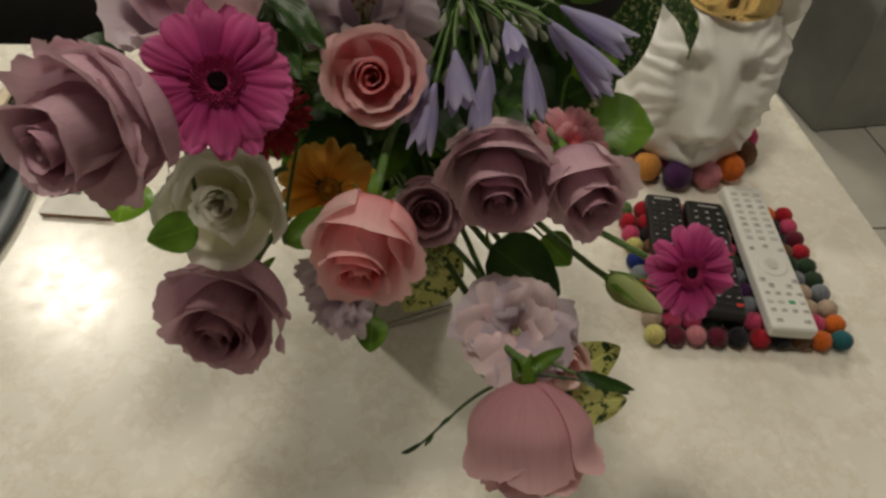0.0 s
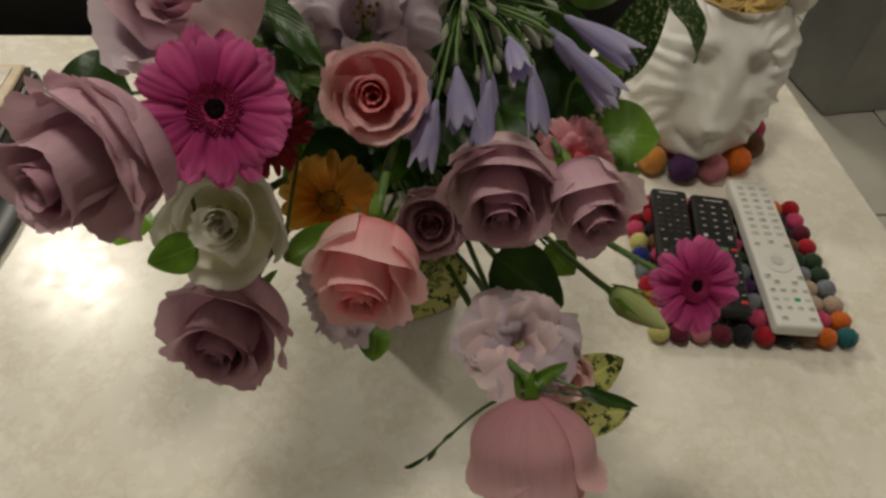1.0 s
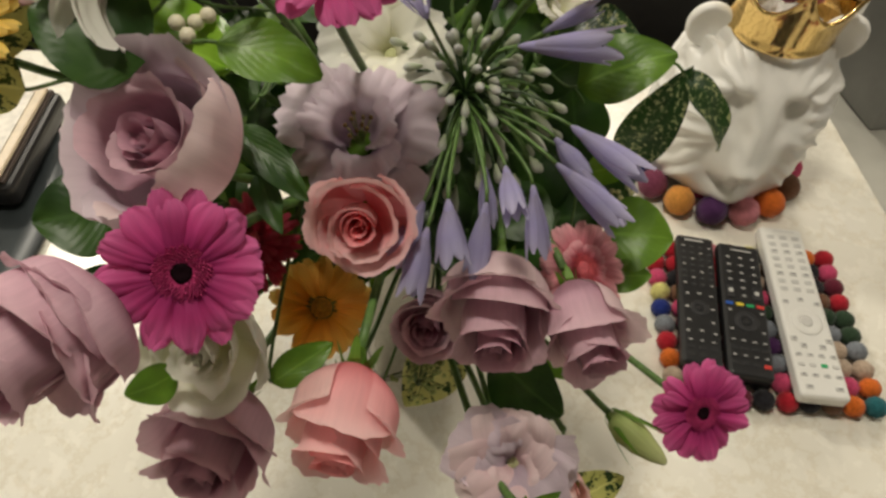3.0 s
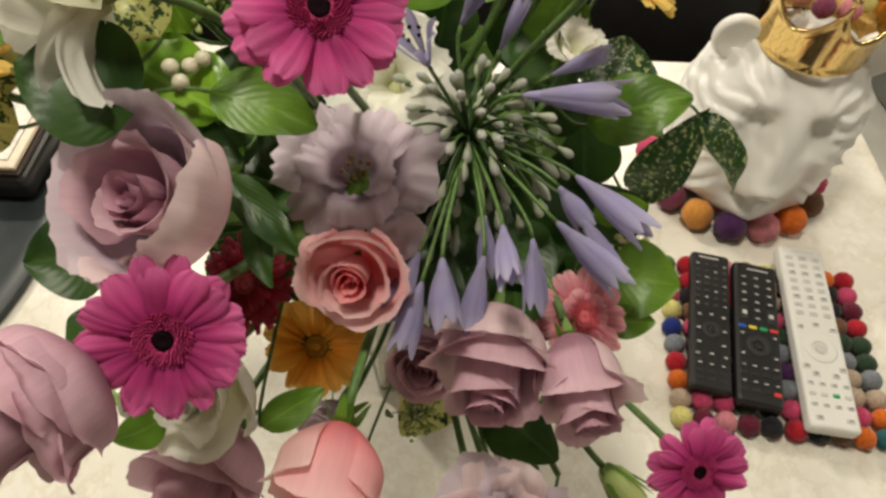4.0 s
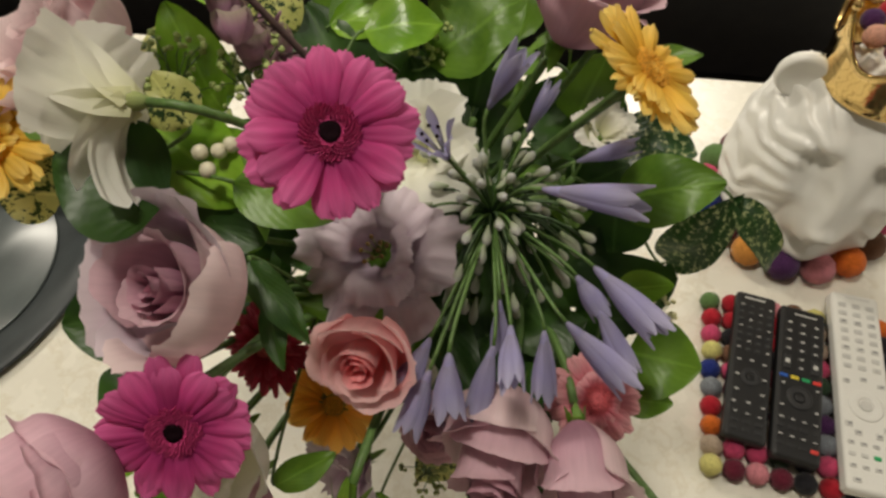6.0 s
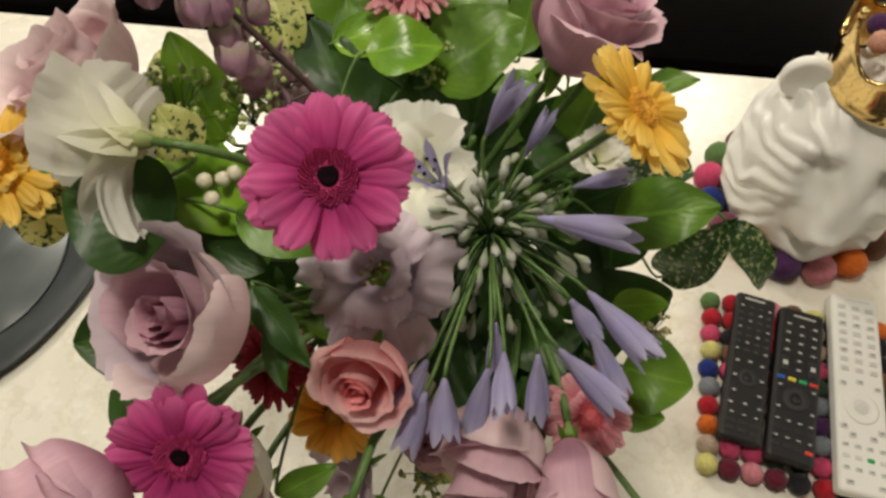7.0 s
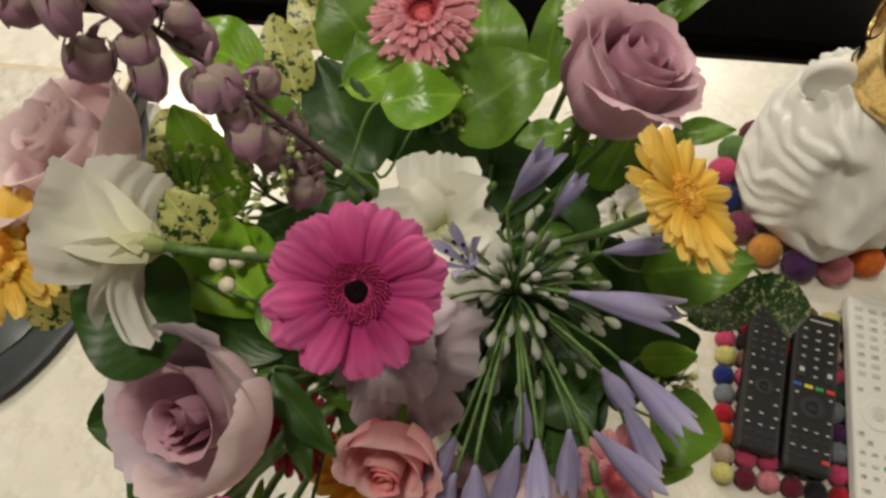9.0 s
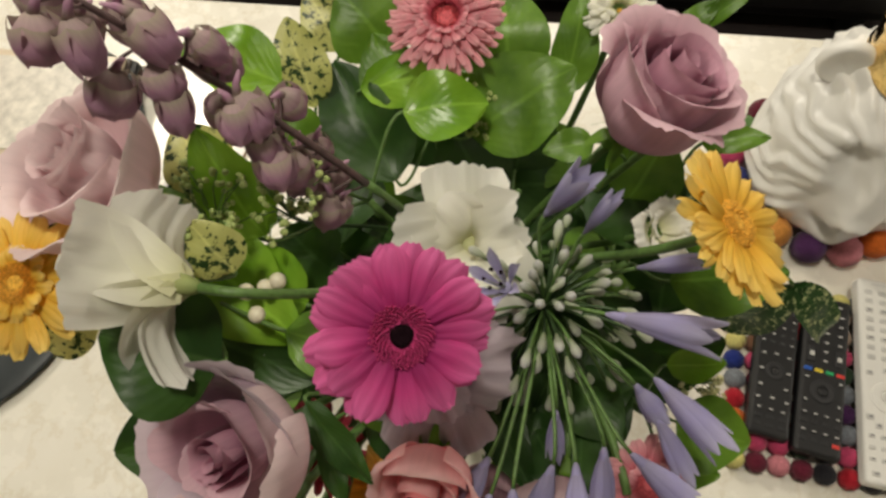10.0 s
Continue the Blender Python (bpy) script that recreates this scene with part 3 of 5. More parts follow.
    for i in range(6):
        a = 2 * math.pi * i / 6 + 0.35
        made = bmesh.ops.create_icosphere(bm, subdivisions=2, radius=0.0052, matrix=Matrix.Translation((0.0770 * math.cos(a) + 0.004, 0.0770 * math.sin(a) + 0.004, 0.200)))
        for v in made["verts"]:
            for f in v.link_faces:
                f.material_index, f.smooth = 1, True
    bm.to_mesh(me)
    bm.free()
    me.materials.append(PORCELAIN)
    me.materials.append(GILT)
    ob = new("lion_head", me)
    ob.matrix_basis = pose(CO.x + 0.004, CO.y - 0.004, 0.130, 3, 0, 2)
    return tagged(ob, "glossy white porcelain lion head wearing a gilt crown", "figurine")


lion_head()
wreath = thing("felt_ball_ring", "small ring of coloured felt balls lying in the gilt crown", "ornament", pose(CO.x + 0.006, CO.y, 0.272))
for k, n in enumerate(("mulberry", "pink", "yellow", "navy", "maroon", "red", "plum", "peach")):
    a = radians(-110 + 45 * k)
    piece("felt_ball", felt_balls[n], wreath, "", pose(0.034 * math.cos(a), 0.034 * math.sin(a), 0.012))

# ---- things at the other side: slate dish, boxed books, glossy magazine ----
tray = thing("slate_tray", "oval dark slate tray with a grey glazed well", "tray", pose(-0.600, 0.600, 0, 0, 0, TURN))
oval = Matrix.Diagonal((0.86, 1.68, 1, 1))
piece("rim", lathe(((0.0, 0.0), (0.150, 0.0), (0.158, 0.004), (0.160, 0.009), (0.156, 0.012), (0.124, 0.010), (0.118, 0.007), (0.0, 0.006)), 96, "rim", SLATE, 0.008), tray, "", oval)
piece("well", lathe(((0.0, 0.0062), (0.086, 0.0066), (0.098, 0.0085), (0.096, 0.0095), (0.0, 0.0074)), 72, "well", SLATELIGHT, 0.012), tray, "grey glazed well", pose(-0.01, -0.085, 0) @ Matrix.Diagonal((0.9, 1.25, 1, 1)))

corner = Vector((-0.522, 0.662, 0))
mid = corner - AX * 0.12 + AY * 0.085
box = thing("keepsake_box", "black lacquered box with a cream-framed ornate white lid", "box", Matrix.Translation((mid.x, mid.y, 0.0122)) @ pose(0, 0, 0, 0, 0, TURN))
piece("body", rounded_box(0.262, 0.192, 0.036, 0.011, "body", BLACKLACQUER, 4), box)
piece("band", rounded_box(0.248, 0.178, 0.006, 0.002, "band", COVER_DARK), box, "dark brown band", pose(0, 0, 0.0362))
piece("lid_frame", rounded_box(0.240, 0.170, 0.006, 0.002, "lid_frame", FRAME_CREAM), box, "cream lacquered lid frame", pose(0, 0, 0.0424))
piece("lid_panel", rounded_box(0.216, 0.146, 0.0015, 0.0005, "lid_panel", ORNATE), box, "ornate white panel", pose(0, 0, 0.0486))
magazine = thing("magazine", "glossy pale magazine with a tan spine edge", "magazine", Matrix.Translation((-0.405, 0.700, 0)) @ pose(0, 0, 0, 0, 0, 3))
piece("page_block", rounded_box(0.086, 0.16, 0.006, 0.001, "page_block", LEATHER_TAN), magazine, "tan page edges", pose(0, 0, 0.0005))
piece("cover", rounded_box(0.088, 0.162, 0.0012, 0.0003, "cover", COVER_PALE), magazine, "", pose(0, 0, 0.0067))
piece("picture", rounded_box(0.03, 0.05, 0.0004, 0, "picture", PRINTDARK), magazine, "dark printed picture", pose(-0.022, -0.02, 0.0080))

# ---- the vase ----
MOUTH = Vector((0.0, 0.555, 0.205))
vase = thing("vase", "square brushed silver vase full of cut flowers", "vase", pose(0.0, 0.563, 0, 0, 0, 28))
wall_mesh = rounded_box(0.096, 0.004, 0.20, 0.0012, "side", SILVER)
for k in range(4):
    piece("side", wall_mesh, vase, "", pose(0, 0, 0, 0, 0, 90 * k) @ pose(0, -0.048, 0.006))
piece("base", rounded_box(0.104, 0.104, 0.012, 0.003, "base", SILVER), vase, "", pose(0, 0, 0.0005))


# ---- flower parts ----
def stem_to_vase(ob, start, way, seed, mat=None, r=0.0023, droop=0.07):
    """A stem that leaves the bloom backwards and curves into the vase's mouth."""
    rnd = random.Random(seed)
    s, w = Vector(start), Vector(way).normalized()
    end = MOUTH + Vector((rnd.uniform(-0.033, 0.033), rnd.uniform(-0.033, 0.033), -0.06))
    reach = (s - end).length
    lift = end + Vector((rnd.uniform(-0.02, 0.02), rnd.uniform(-0.03, 0.01), 0.06 + 0.30 * reach))
    pts = bezier(s, s + w * min(droop, 0.3 * reach), lift, end, 16)
    inv = ob.matrix_basis.inverted()
    piece("stem", tube_mesh([inv @ p for p in pts], r, 7, "stem", mat or STEM), ob)


def cup_petal(R, rho, top, base, half, curl, ruffle, seed, turn, mat, nu=8, nv=8, notch=0.0, full=0.6, point=0.0, taper=1.0):
    """One cupped petal of a rose or lisianthus, as part of a turned bowl."""
    off = Vector((seed * 3.71, seed * 1.93, 0))
    lean = noise.noise(off) * 0.06

    def fn(u, v):
        w = (0.42 + 0.58 * math.sin(math.pi * min(1.0, 0.10 + 0.62 * v))) * (1 - 0.16 * taper * max(0.0, v - 0.6) / 0.4)
        a = turn + u * half * w
        e = v * (1 - (0.13 + 0.14 * taper) * abs(u) ** (3.6 - 1.2 * taper) + notch * 0.012 * math.cos(9 * u + seed))
        e += (0.014 + 0.016 * notch) * v ** 4 * noise.noise(Vector((a * 15.0, seed * 1.7, 5.0)))
        r = rho * (1 - max(0.0, 1 - e) ** 2.3) ** full * (1 + 0.07 * u + lean)
        z = base + (top - base) * e
        k = max(0.0, (e - 0.62) / 0.38)
        roll = curl * (1 + point * (1.5 * u * u - 0.35))
        r += roll * R * k * k
        z -= roll * R * 0.75 * k ** 3
        wave = noise.noise(Vector((a * 2.4, v * 1.5, 0)) + off)
        frill = noise.noise(Vector((a * (8.0 + 5.0 * notch), v * 2.0, 3)) + off) * (1 + 0.5 * notch)
        r += R * ruffle * k * (wave + 0.5 * frill)
        z += R * ruffle * (0.7 * wave + 0.6 * frill * k) * (0.3 + k)
        return (r * math.cos(a), r * math.sin(a), z)

    return sheet(fn, nu, nv, "petal", mat)


def sepals(ob, R, back, mat=None, count=5, size=0.6):
    for k in range(count):
        a = 2 * math.pi * k / count + 0.4

        def fn(u, v):
            w = 0.11 * R * math.sin(math.pi * min(1, 0.18 + 0.82 * v)) ** 0.8 * u
            r = R * (0.14 + size * v)
            z = back + R * (0.10 * v - 0.45 * v * v) + 0.05 * R * math.sin(6 * v)
            return (r * math.cos(a) - w * math.sin(a), r * math.sin(a) + w * math.cos(a), z)
        piece("sepal", sheet(fn, 2, 7, "sepal", mat or GREEN), ob)
    piece("calyx", lathe(((0.0, back - 0.34 * R), (0.11 * R, back - 0.30 * R), (0.2 * R * min(1, 2.6 * size), back - 0.1 * R), (0.24 * R * min(1, 2.6 * size), back + 0.06 * R)), 12, "calyx", mat or GREEN), ob)


def rose_petal(R, rho, top, base, half, roll, seed, turn, mat, close=0.0, slope=0.06, point=0.6, crimp=0.02, lip=0.30, wave=0.05, nu=18, nv=18):
    """One rose petal: it climbs as part of a cup, closes or opens, and its lip rolls outwards as an arc."""
    off = Vector((seed * 3.71, seed * 1.93, 0))
    skew = 0.14 * noise.noise(off + Vector((9, 0, 0)))
    dx, dy = 0.07 * R * noise.noise(off + Vector((0, 5, 1))), 0.07 * R * noise.noise(off + Vector((4, 0, 8)))
    tx, ty = 0.22 * noise.noise(off + Vector((2, 2, 3))), 0.22 * noise.noise(off + Vector((7, 1, 6)))

    def fn(u, v):
        rag = noise.noise(Vector((u * 5.5, seed * 1.7, 5.0))) + 0.6 * noise.noise(Vector((u * 19.0, seed * 0.7, 1.0)))
        e = v * (1 - 0.24 * abs(u + skew) ** 2.8 + crimp * rag)
        a = turn + u * half * (0.50 + 0.50 * math.sin(math.pi * min(0.5, 0.12 + 0.62 * e)))
        high = top - base
        start = 1 - lip * (1 + 0.25 * point * u * u)
        bent = roll * (1 - 0.45 * point + 1.1 * point * u * u)
        low = min(e, start)
        r = rho * (0.16 + 0.84 * math.sin(math.pi * 0.5 * min(1.0, 1.75 * low)) ** 0.85)
        r -= close * rho * max(0.0, low - 0.55) ** 1.6
        z = base + high * low
        if e > start:
            run = (e - start) * high
            full = (1 - start) * high
            th = bent * run / full
            if abs(bent) > 1e-3:
                r += full * (1 - math.cos(th)) / bent
                z += full * math.sin(th) / bent
            else:
                z += run
        r *= 1 + slope * u
        k = max(0.0, e - 0.35)
        soft = noise.noise(Vector((u * 1.3, v * 1.4, 2.0)) + off)
        fine = noise.noise(Vector((u * 4.0, v * 2.5, 7.0)) + off)
        r += R * wave * k * (1.6 * soft + 0.5 * fine * k)
        z += R * wave * k * (0.9 * soft + 0.9 * fine * k)
        x, y = r * math.cos(a), r * math.sin(a)
        z += (tx * x + ty * y) * e
        return (x + dx * e, y + dy * e, z)

    return sheet(fn, nu, nv, "petal", mat)


def rose(c, n, R, mats, label, seed, outer=None, deep=1.3, spin=0.0, via=None, name="rose", green=0.34, heart=0.44, open_up=1.0, wave=0.06, high=0.0):
    """A rose: a tight wound heart, upright middle petals and a few broad outer petals with rolled lips.
    outer: (turn in degrees, radius, top, roll in radians, half width in degrees) of each outer petal, in parts of R, and, where they differ, its material and the share that rolls."""
    ob = thing(name, label, name, facing(c, n, spin), "flowers in the vase")
    rnd = random.Random(seed)
    first = rnd.uniform(0, 360)
    i = 0
    for k in range(7):
        f = k / 6
        mat = mats[0]
        mesh = rose_petal(R, R * (0.07 + (heart - 0.07) * f), R * (high + 0.20 + 0.09 * math.sin(2.6 * f) + rnd.uniform(-0.02, 0.02)), -0.55 * R * deep, radians(150 - 45 * f), 0.3 + 0.6 * f, seed * 31 + k, radians(first + 132 * k), mat, 0.35 * (1 - 0.6 * f), 0.20 - 0.06 * f, 0.3, 0.03, 0.14, wave * 0.8, 20, 10)
        piece("petal", mesh, ob)
    for k in range(4):
        f = k / 3
        mesh = rose_petal(R, R * (heart + 0.06 + (0.72 - heart) * 0.75 * f), R * (high + 0.27 - 0.03 * f + rnd.uniform(-0.04, 0.04)), -0.75 * R * deep, radians(84 - 8 * f), 1.1 + 0.8 * f * open_up, seed * 31 + 10 + k, radians(first + 40 + 100 * k + rnd.uniform(-14, 14)), mats[min(1, len(mats) - 1)], 0.16, 0.13, 0.9, 0.050, 0.20, wave * 1.3, 28, 15)
        piece("petal", mesh, ob)
    if outer is None:
        outer = [(first + 75 * k + rnd.uniform(-14, 14), 0.76 + 0.05 * k, 0.18 - 0.04 * k, open_up * rnd.uniform(0.9, 1.7), 62) for k in range(5)]
    for k, (turn, rho, top, roll, half, *own) in enumerate(outer):
        mesh = rose_petal(R, R * rho, R * top, -0.95 * R * deep, radians(half), roll, seed * 31 + 20 + k, radians(turn), own[0] if own else mats[-1] if k % 2 or len(mats) < 3 else mats[1], 0.02, rnd.uniform(-0.08, 0.10), 0.9, 0.050, own[1] if len(own) > 1 else 0.27, wave * 1.5, 34, 22)
        piece("petal", mesh, ob)
    sepals(ob, R, -0.98 * R * deep, None, 5, green)
    back = Vector(c) - Vector(n).normalized() * R * deep * 1.2
    if via:
        inv = ob.matrix_basis.inverted()
        end = MOUTH + Vector((0.02, -0.03, -0.05))
        pts = bezier(back, via[0], via[1], end, 18)
        piece("stem", tube_mesh([inv @ p for p in pts], 0.0026, 7, "stem", STEM), ob)
    else:
        stem_to_vase(ob, back, -Vector(n), seed, None, 0.0026)
    return ob


def lisianthus(c, n, R, mats, label, seed, count=10, opening=0.5, spin=0.0, heart=True, deep=0.9, ruffle=0.16, stem=True):
    """A ruffled open flower with frilled petals and a small tuft of stamens."""
    ob = thing("lisianthus", label, "lisianthus", facing(c, n, spin), "flowers in the vase")
    rnd = random.Random(seed)
    for i in range(count):
        s = (i + 1.0) / count
        rho = R * (0.26 + 0.50 * s)
        top = R * (0.30 - 0.14 * s) + R * rnd.uniform(-0.05, 0.05)
        mesh = cup_petal(R, rho, top, -R * deep, radians(64 - 12 * s), opening * (0.4 + 0.6 * s) * rnd.uniform(0.8, 1.2), ruffle, seed * 17 + i, radians(144 * i + rnd.uniform(-14, 14)), mats[i % len(mats)], 22, 13, 1.0, 0.6, 0.0, 0.0)
        piece("petal", mesh, ob)
    if heart:
        for k in range(9):
            a, r = 2.4 * k, R * 0.035 * math.sqrt(k + 1)
            tip = Vector((r * math.cos(a) * 2.0, r * math.sin(a) * 2.0, R * (0.02 + 0.05 * (k % 3))))
            foot = Vector((r * math.cos(a) * 0.7, r * math.sin(a) * 0.7, -R * 0.5))
            st = piece("stamen", tube_mesh([foot, (foot + tip) / 2, tip], 0.0005, 5, "stamen", BUDGREEN), ob)
            piece("anther", ball_mesh(0.0014, "anther", ANTHER, k, 0.2), st, "brown anther", Matrix.Translation(tip))
    sepals(ob, R, -0.92 * R * deep, None, 5, 0.38)
    if stem:
        stem_to_vase(ob, Vector(c) - Vector(n).normalized() * R * deep * 1.15, -Vector(n), seed, None, 0.0021)
    return ob


def fan_petal(r0, L, W, flare, arch, ragged, seed, turn, mat, cup=0.35):
    """A broad thin petal: a narrow claw that opens into a wavy sheet with a torn-looking edge."""
    off = Vector((seed * 2.37, seed * 0.91, 4.0))
    twist = 0.35 * noise.noise(off)

    def fn(u, v):
        edge = 1 - ragged * (0.5 * abs(u) ** 3 + 0.55 * max(0.0, noise.noise(off + Vector((u * 2.6, 0, 1)))) + 0.30 * abs(noise.noise(off + Vector((u * 8.0, 2, 0)))))
        s = v * edge
        w = W * (0.16 + 0.84 * math.sin(math.pi * 0.5 * min(1.0, 1.15 * s)) ** 0.9)
        ang = flare * (0.35 + 0.65 * s) + arch * max(0.0, s - 0.45) ** 2
        side = u * w * (1 - 0.10 * ragged * noise.noise(off + Vector((v * 6, 5, u))))
        r = r0 + L * s * math.sin(ang)
        z = L * s * math.cos(ang)
        lift = cup * W * u * u * (1 - 0.5 * s) + 0.20 * L * s * noise.noise(off + Vector((u * 1.7, s * 2.2, 0))) + 0.11 * L * s * s * noise.noise(off + Vector((u * 4.6, s * 3.0, 9)))
        r, z = r - lift * math.cos(ang), z + lift * math.sin(ang)
        side += twist * L * s * s
        return (r * math.cos(turn) - side * math.sin(turn), r * math.sin(turn) + side * math.cos(turn), z)
    return sheet(fn, 24, 14, "petal", mat)


def loose_flower(name, base, n, L, mats, label, seed, rings, spin=0.0, ragged=0.3, via=None):
    """A loose open bloom of broad thin petals; rings of (count, length, width, flare, arch, first turn)."""
    ob = thing(name, label, name, facing(base, n, spin), "flowers in the vase")
    rnd = random.Random(seed)
    i = 0
    for count, far, wide, flare, arch, first in rings:
        for k in range(count):
            turn = radians(first + 360 * k / count + rnd.uniform(-20, 20))
            mesh = fan_petal(0.05 * L, L * far * rnd.uniform(0.88, 1.1), L * wide * rnd.uniform(0.9, 1.12), radians(flare + rnd.uniform(-11, 11)), arch * rnd.uniform(0.6, 1.4), ragged, seed * 13 + i, turn, mats[i % len(mats)])
            piece("petal", mesh, ob)
            i += 1
    piece("calyx", lathe(((0.0, -0.16 * L), (0.06 * L, -0.13 * L), (0.10 * L, 0.0), (0.11 * L, 0.12 * L), (0.08 * L, 0.16 * L)), 12, "calyx", BUDGREEN), ob)
    start = Vector(base) - Vector(n).normalized() * 0.15 * L
    if via:
        inv = ob.matrix_basis.inverted()
        pts = bezier(start, via[0], via[1], MOUTH + Vector((0.02, -0.03, -0.05)), 18)
        piece("stem", tube_mesh([inv @ p for p in pts], 0.0022, 7, "stem", STEM), ob)
    else:
        stem_to_vase(ob, start, -Vector(n), seed, None, 0.0021)
    return ob


def ray_petal(R, r0, length, wide, lift, droop, seed, mat):
    off = Vector((seed * 5.3, 1.7, 0))
    side = noise.noise(off) * 0.10

    def fn(u, v):
        tipping = max(0.0, (v - 0.60) / 0.40)
        w = wide * min(1.0, 0.50 + 0.75 * v) * math.sqrt(max(0.02, 1 - 0.80 * tipping ** 2.8))
        e = v * (1 - 0.035 * tipping * (1 - math.cos(3.0 * math.pi * u)) * 0.5)
        x = r0 + length * e
        y = u * w + side * length * e * e
        z = lift * math.sin(math.pi * 0.5 * e) - droop * e * e + 0.00055 * math.cos(2.6 * math.pi * u) - 0.0016 * u * u + 0.0016 * noise.noise(off + Vector((2 * v, u, 0)))
        return (x, y, z)
    return sheet(fn, 8, 10, "petal", mat)


def gerbera(c, n, R, mat, label, seed, rings=((13, 1.0, 0.0), (12, 0.95, 0.0014)), disc=0.33, eye=EYE_BLACK, florets=DISC_PLUM, wide=0.198, spin=0.0, stem=True, droop=0.04):
    """A gerbera: rings of strap petals round a bristly disc with a dark eye."""
    ob = thing("gerbera", label, "gerbera", facing(c, n, spin), "flowers in the vase")
    rnd = random.Random(seed)
    kinds = {}
    for k, (count, reach, up) in enumerate(rings):
        for i in range(count):
            variant = (k, i % 7)
            if variant not in kinds:
                far = reach * rnd.uniform(0.93, 1.04)
                kinds[variant] = ray_petal(R, 0.22 * R, (far - 0.22) * R, wide * R * rnd.uniform(0.85, 1.12), (0.05 + 0.03 * k) * R, (droop + rnd.uniform(-0.05, 0.05)) * R, seed * 11 + k * 7 + i, mat)
            turn = 360 * i / count + 180 * k / count + rnd.uniform(-5, 5)
            piece("petal", kinds[variant], ob, "", pose(0, 0, up, rnd.uniform(-7, 7), rnd.uniform(-5, 5), turn))
    verts, faces = [], []
    for k in range(230):
        r = disc * R * math.sqrt((k + 3) / 233)
        if r < disc * R * 0.40:
            continue
        a = 2.39996 * k
        h = R * (0.07 + 0.05 * math.sin(math.pi * r / (disc * R))) * rnd.uniform(0.8, 1.25)
        q = Vector((r * math.cos(a), r * math.sin(a), 0.03 * R))
        b = len(verts)
        s = 0.0009 * R / 0.032
        for dx, dy in ((-s, -s), (s, -s), (s, s), (-s, s)):
            verts.append(q + Vector((dx, dy, 0)))
        verts.append(q + Vector((math.cos(a) * s, math.sin(a) * s, h)))
        faces += [(b, b + 1, b + 4), (b + 1, b + 2, b + 4), (b + 2, b + 3, b + 4), (b + 3, b, b + 4)]
    tagged(piece("floret_ring", mesh_of("floret_ring", verts, faces, florets, None, False), ob, "bristly ring of florets"), "", "", "", "stuff")
    piece("disc", lathe(((disc * R, -0.01 * R), (disc * R * 0.9, 0.055 * R), (disc * R * 0.5, 0.075 * R), (0.0, 0.06 * R)), 26, "disc", florets), ob)
    piece("eye", lathe(((disc * R * 0.40, 0.05 * R), (disc * R * 0.38, 0.085 * R), (disc * R * 0.20, 0.080 * R), (0.0, 0.06 * R)), 18, "eye", eye, 0.05), ob)
    piece("calyx", lathe(((0.0, -0.26 * R), (0.12 * R, -0.24 * R), (0.24 * R, -0.1 * R), (0.30 * R, 0.02 * R)), 14, "calyx", STEM), ob)
    if stem:
        stem_to_vase(ob, Vector(c) - Vector(n).normalized() * R * 0.22, -Vector(n), seed, None, 0.0024)
    return ob


def blade(base, tip, up, wide, mat, bend=0.08, fold=0.15, seed=0, full=0.75, wave=0.07):
    """A leaf from base to tip; up: the way its face looks; bend: how far it arches."""
    b, t, n = Vector(base), Vector(tip), Vector(up).normalized()
    way = t - b
    L = way.length
    n = (n - way.normalized() * n.dot(way.normalized())).normalized()
    side = way.normalized().cross(n)
    off = Vector((seed * 2.7, seed, 0))

    def fn(u, v):
        w = wide * 0.5 * math.sin(math.pi * min(1.0, v ** full * 0.985 + 0.008)) ** 0.72
        p = b + way * v + n * (bend * L * math.sin(math.pi * v)) + side * (u * w)
        p += n * (fold * w * abs(u) + wave * L * noise.noise(off + Vector((u * 1.2, v * 3.0, 0))) + 0.018 * L * abs(u) * math.sin(11 * v + seed + u))
        return p
    return sheet(fn, 6, 12, "leaf", mat)


def spray(label, root, leaves, seed, mat=None, name="foliage_stem", r=0.0022):
    """A stem of foliage that rises from the vase, with its leaves set on it."""
    ob = thing(name, label, "foliage", Matrix.Translation(MOUTH), "flowers in the vase")
    inv = ob.matrix_basis.inverted()
    rnd = random.Random(seed)
    end = MOUTH + Vector((rnd.uniform(-0.03, 0.03), rnd.uniform(-0.03, 0.03), -0.06))
    root = Vector(root)
    pts = bezier(root, root + (end - root) * 0.25 + Vector((0, 0, 0.01)), end + Vector((0, 0, 0.12)), end, 14)
    piece("stem", tube_mesh([inv @ p for p in pts], r, 6, "stem", mat or STEM), ob)
    for k, (base, tip, up, wide, lmat, bend) in enumerate(leaves):
        b = Vector(base)
        near = min(pts, key=lambda p: (p - b).length)
        piece("leaf_stalk", tube_mesh([inv @ p for p in bezier(near, near + (b - near) * 0.3 + Vector((0, 0, 0.006)), b - (Vector(tip) - b) * 0.2, b, 8)], 0.0011, 5, "leaf_stalk", mat or STEM), ob)
        piece("leaf", blade(inv @ b, inv @ Vector(tip), up, wide, lmat, bend, 0.15, seed * 7 + k), ob)
    return ob


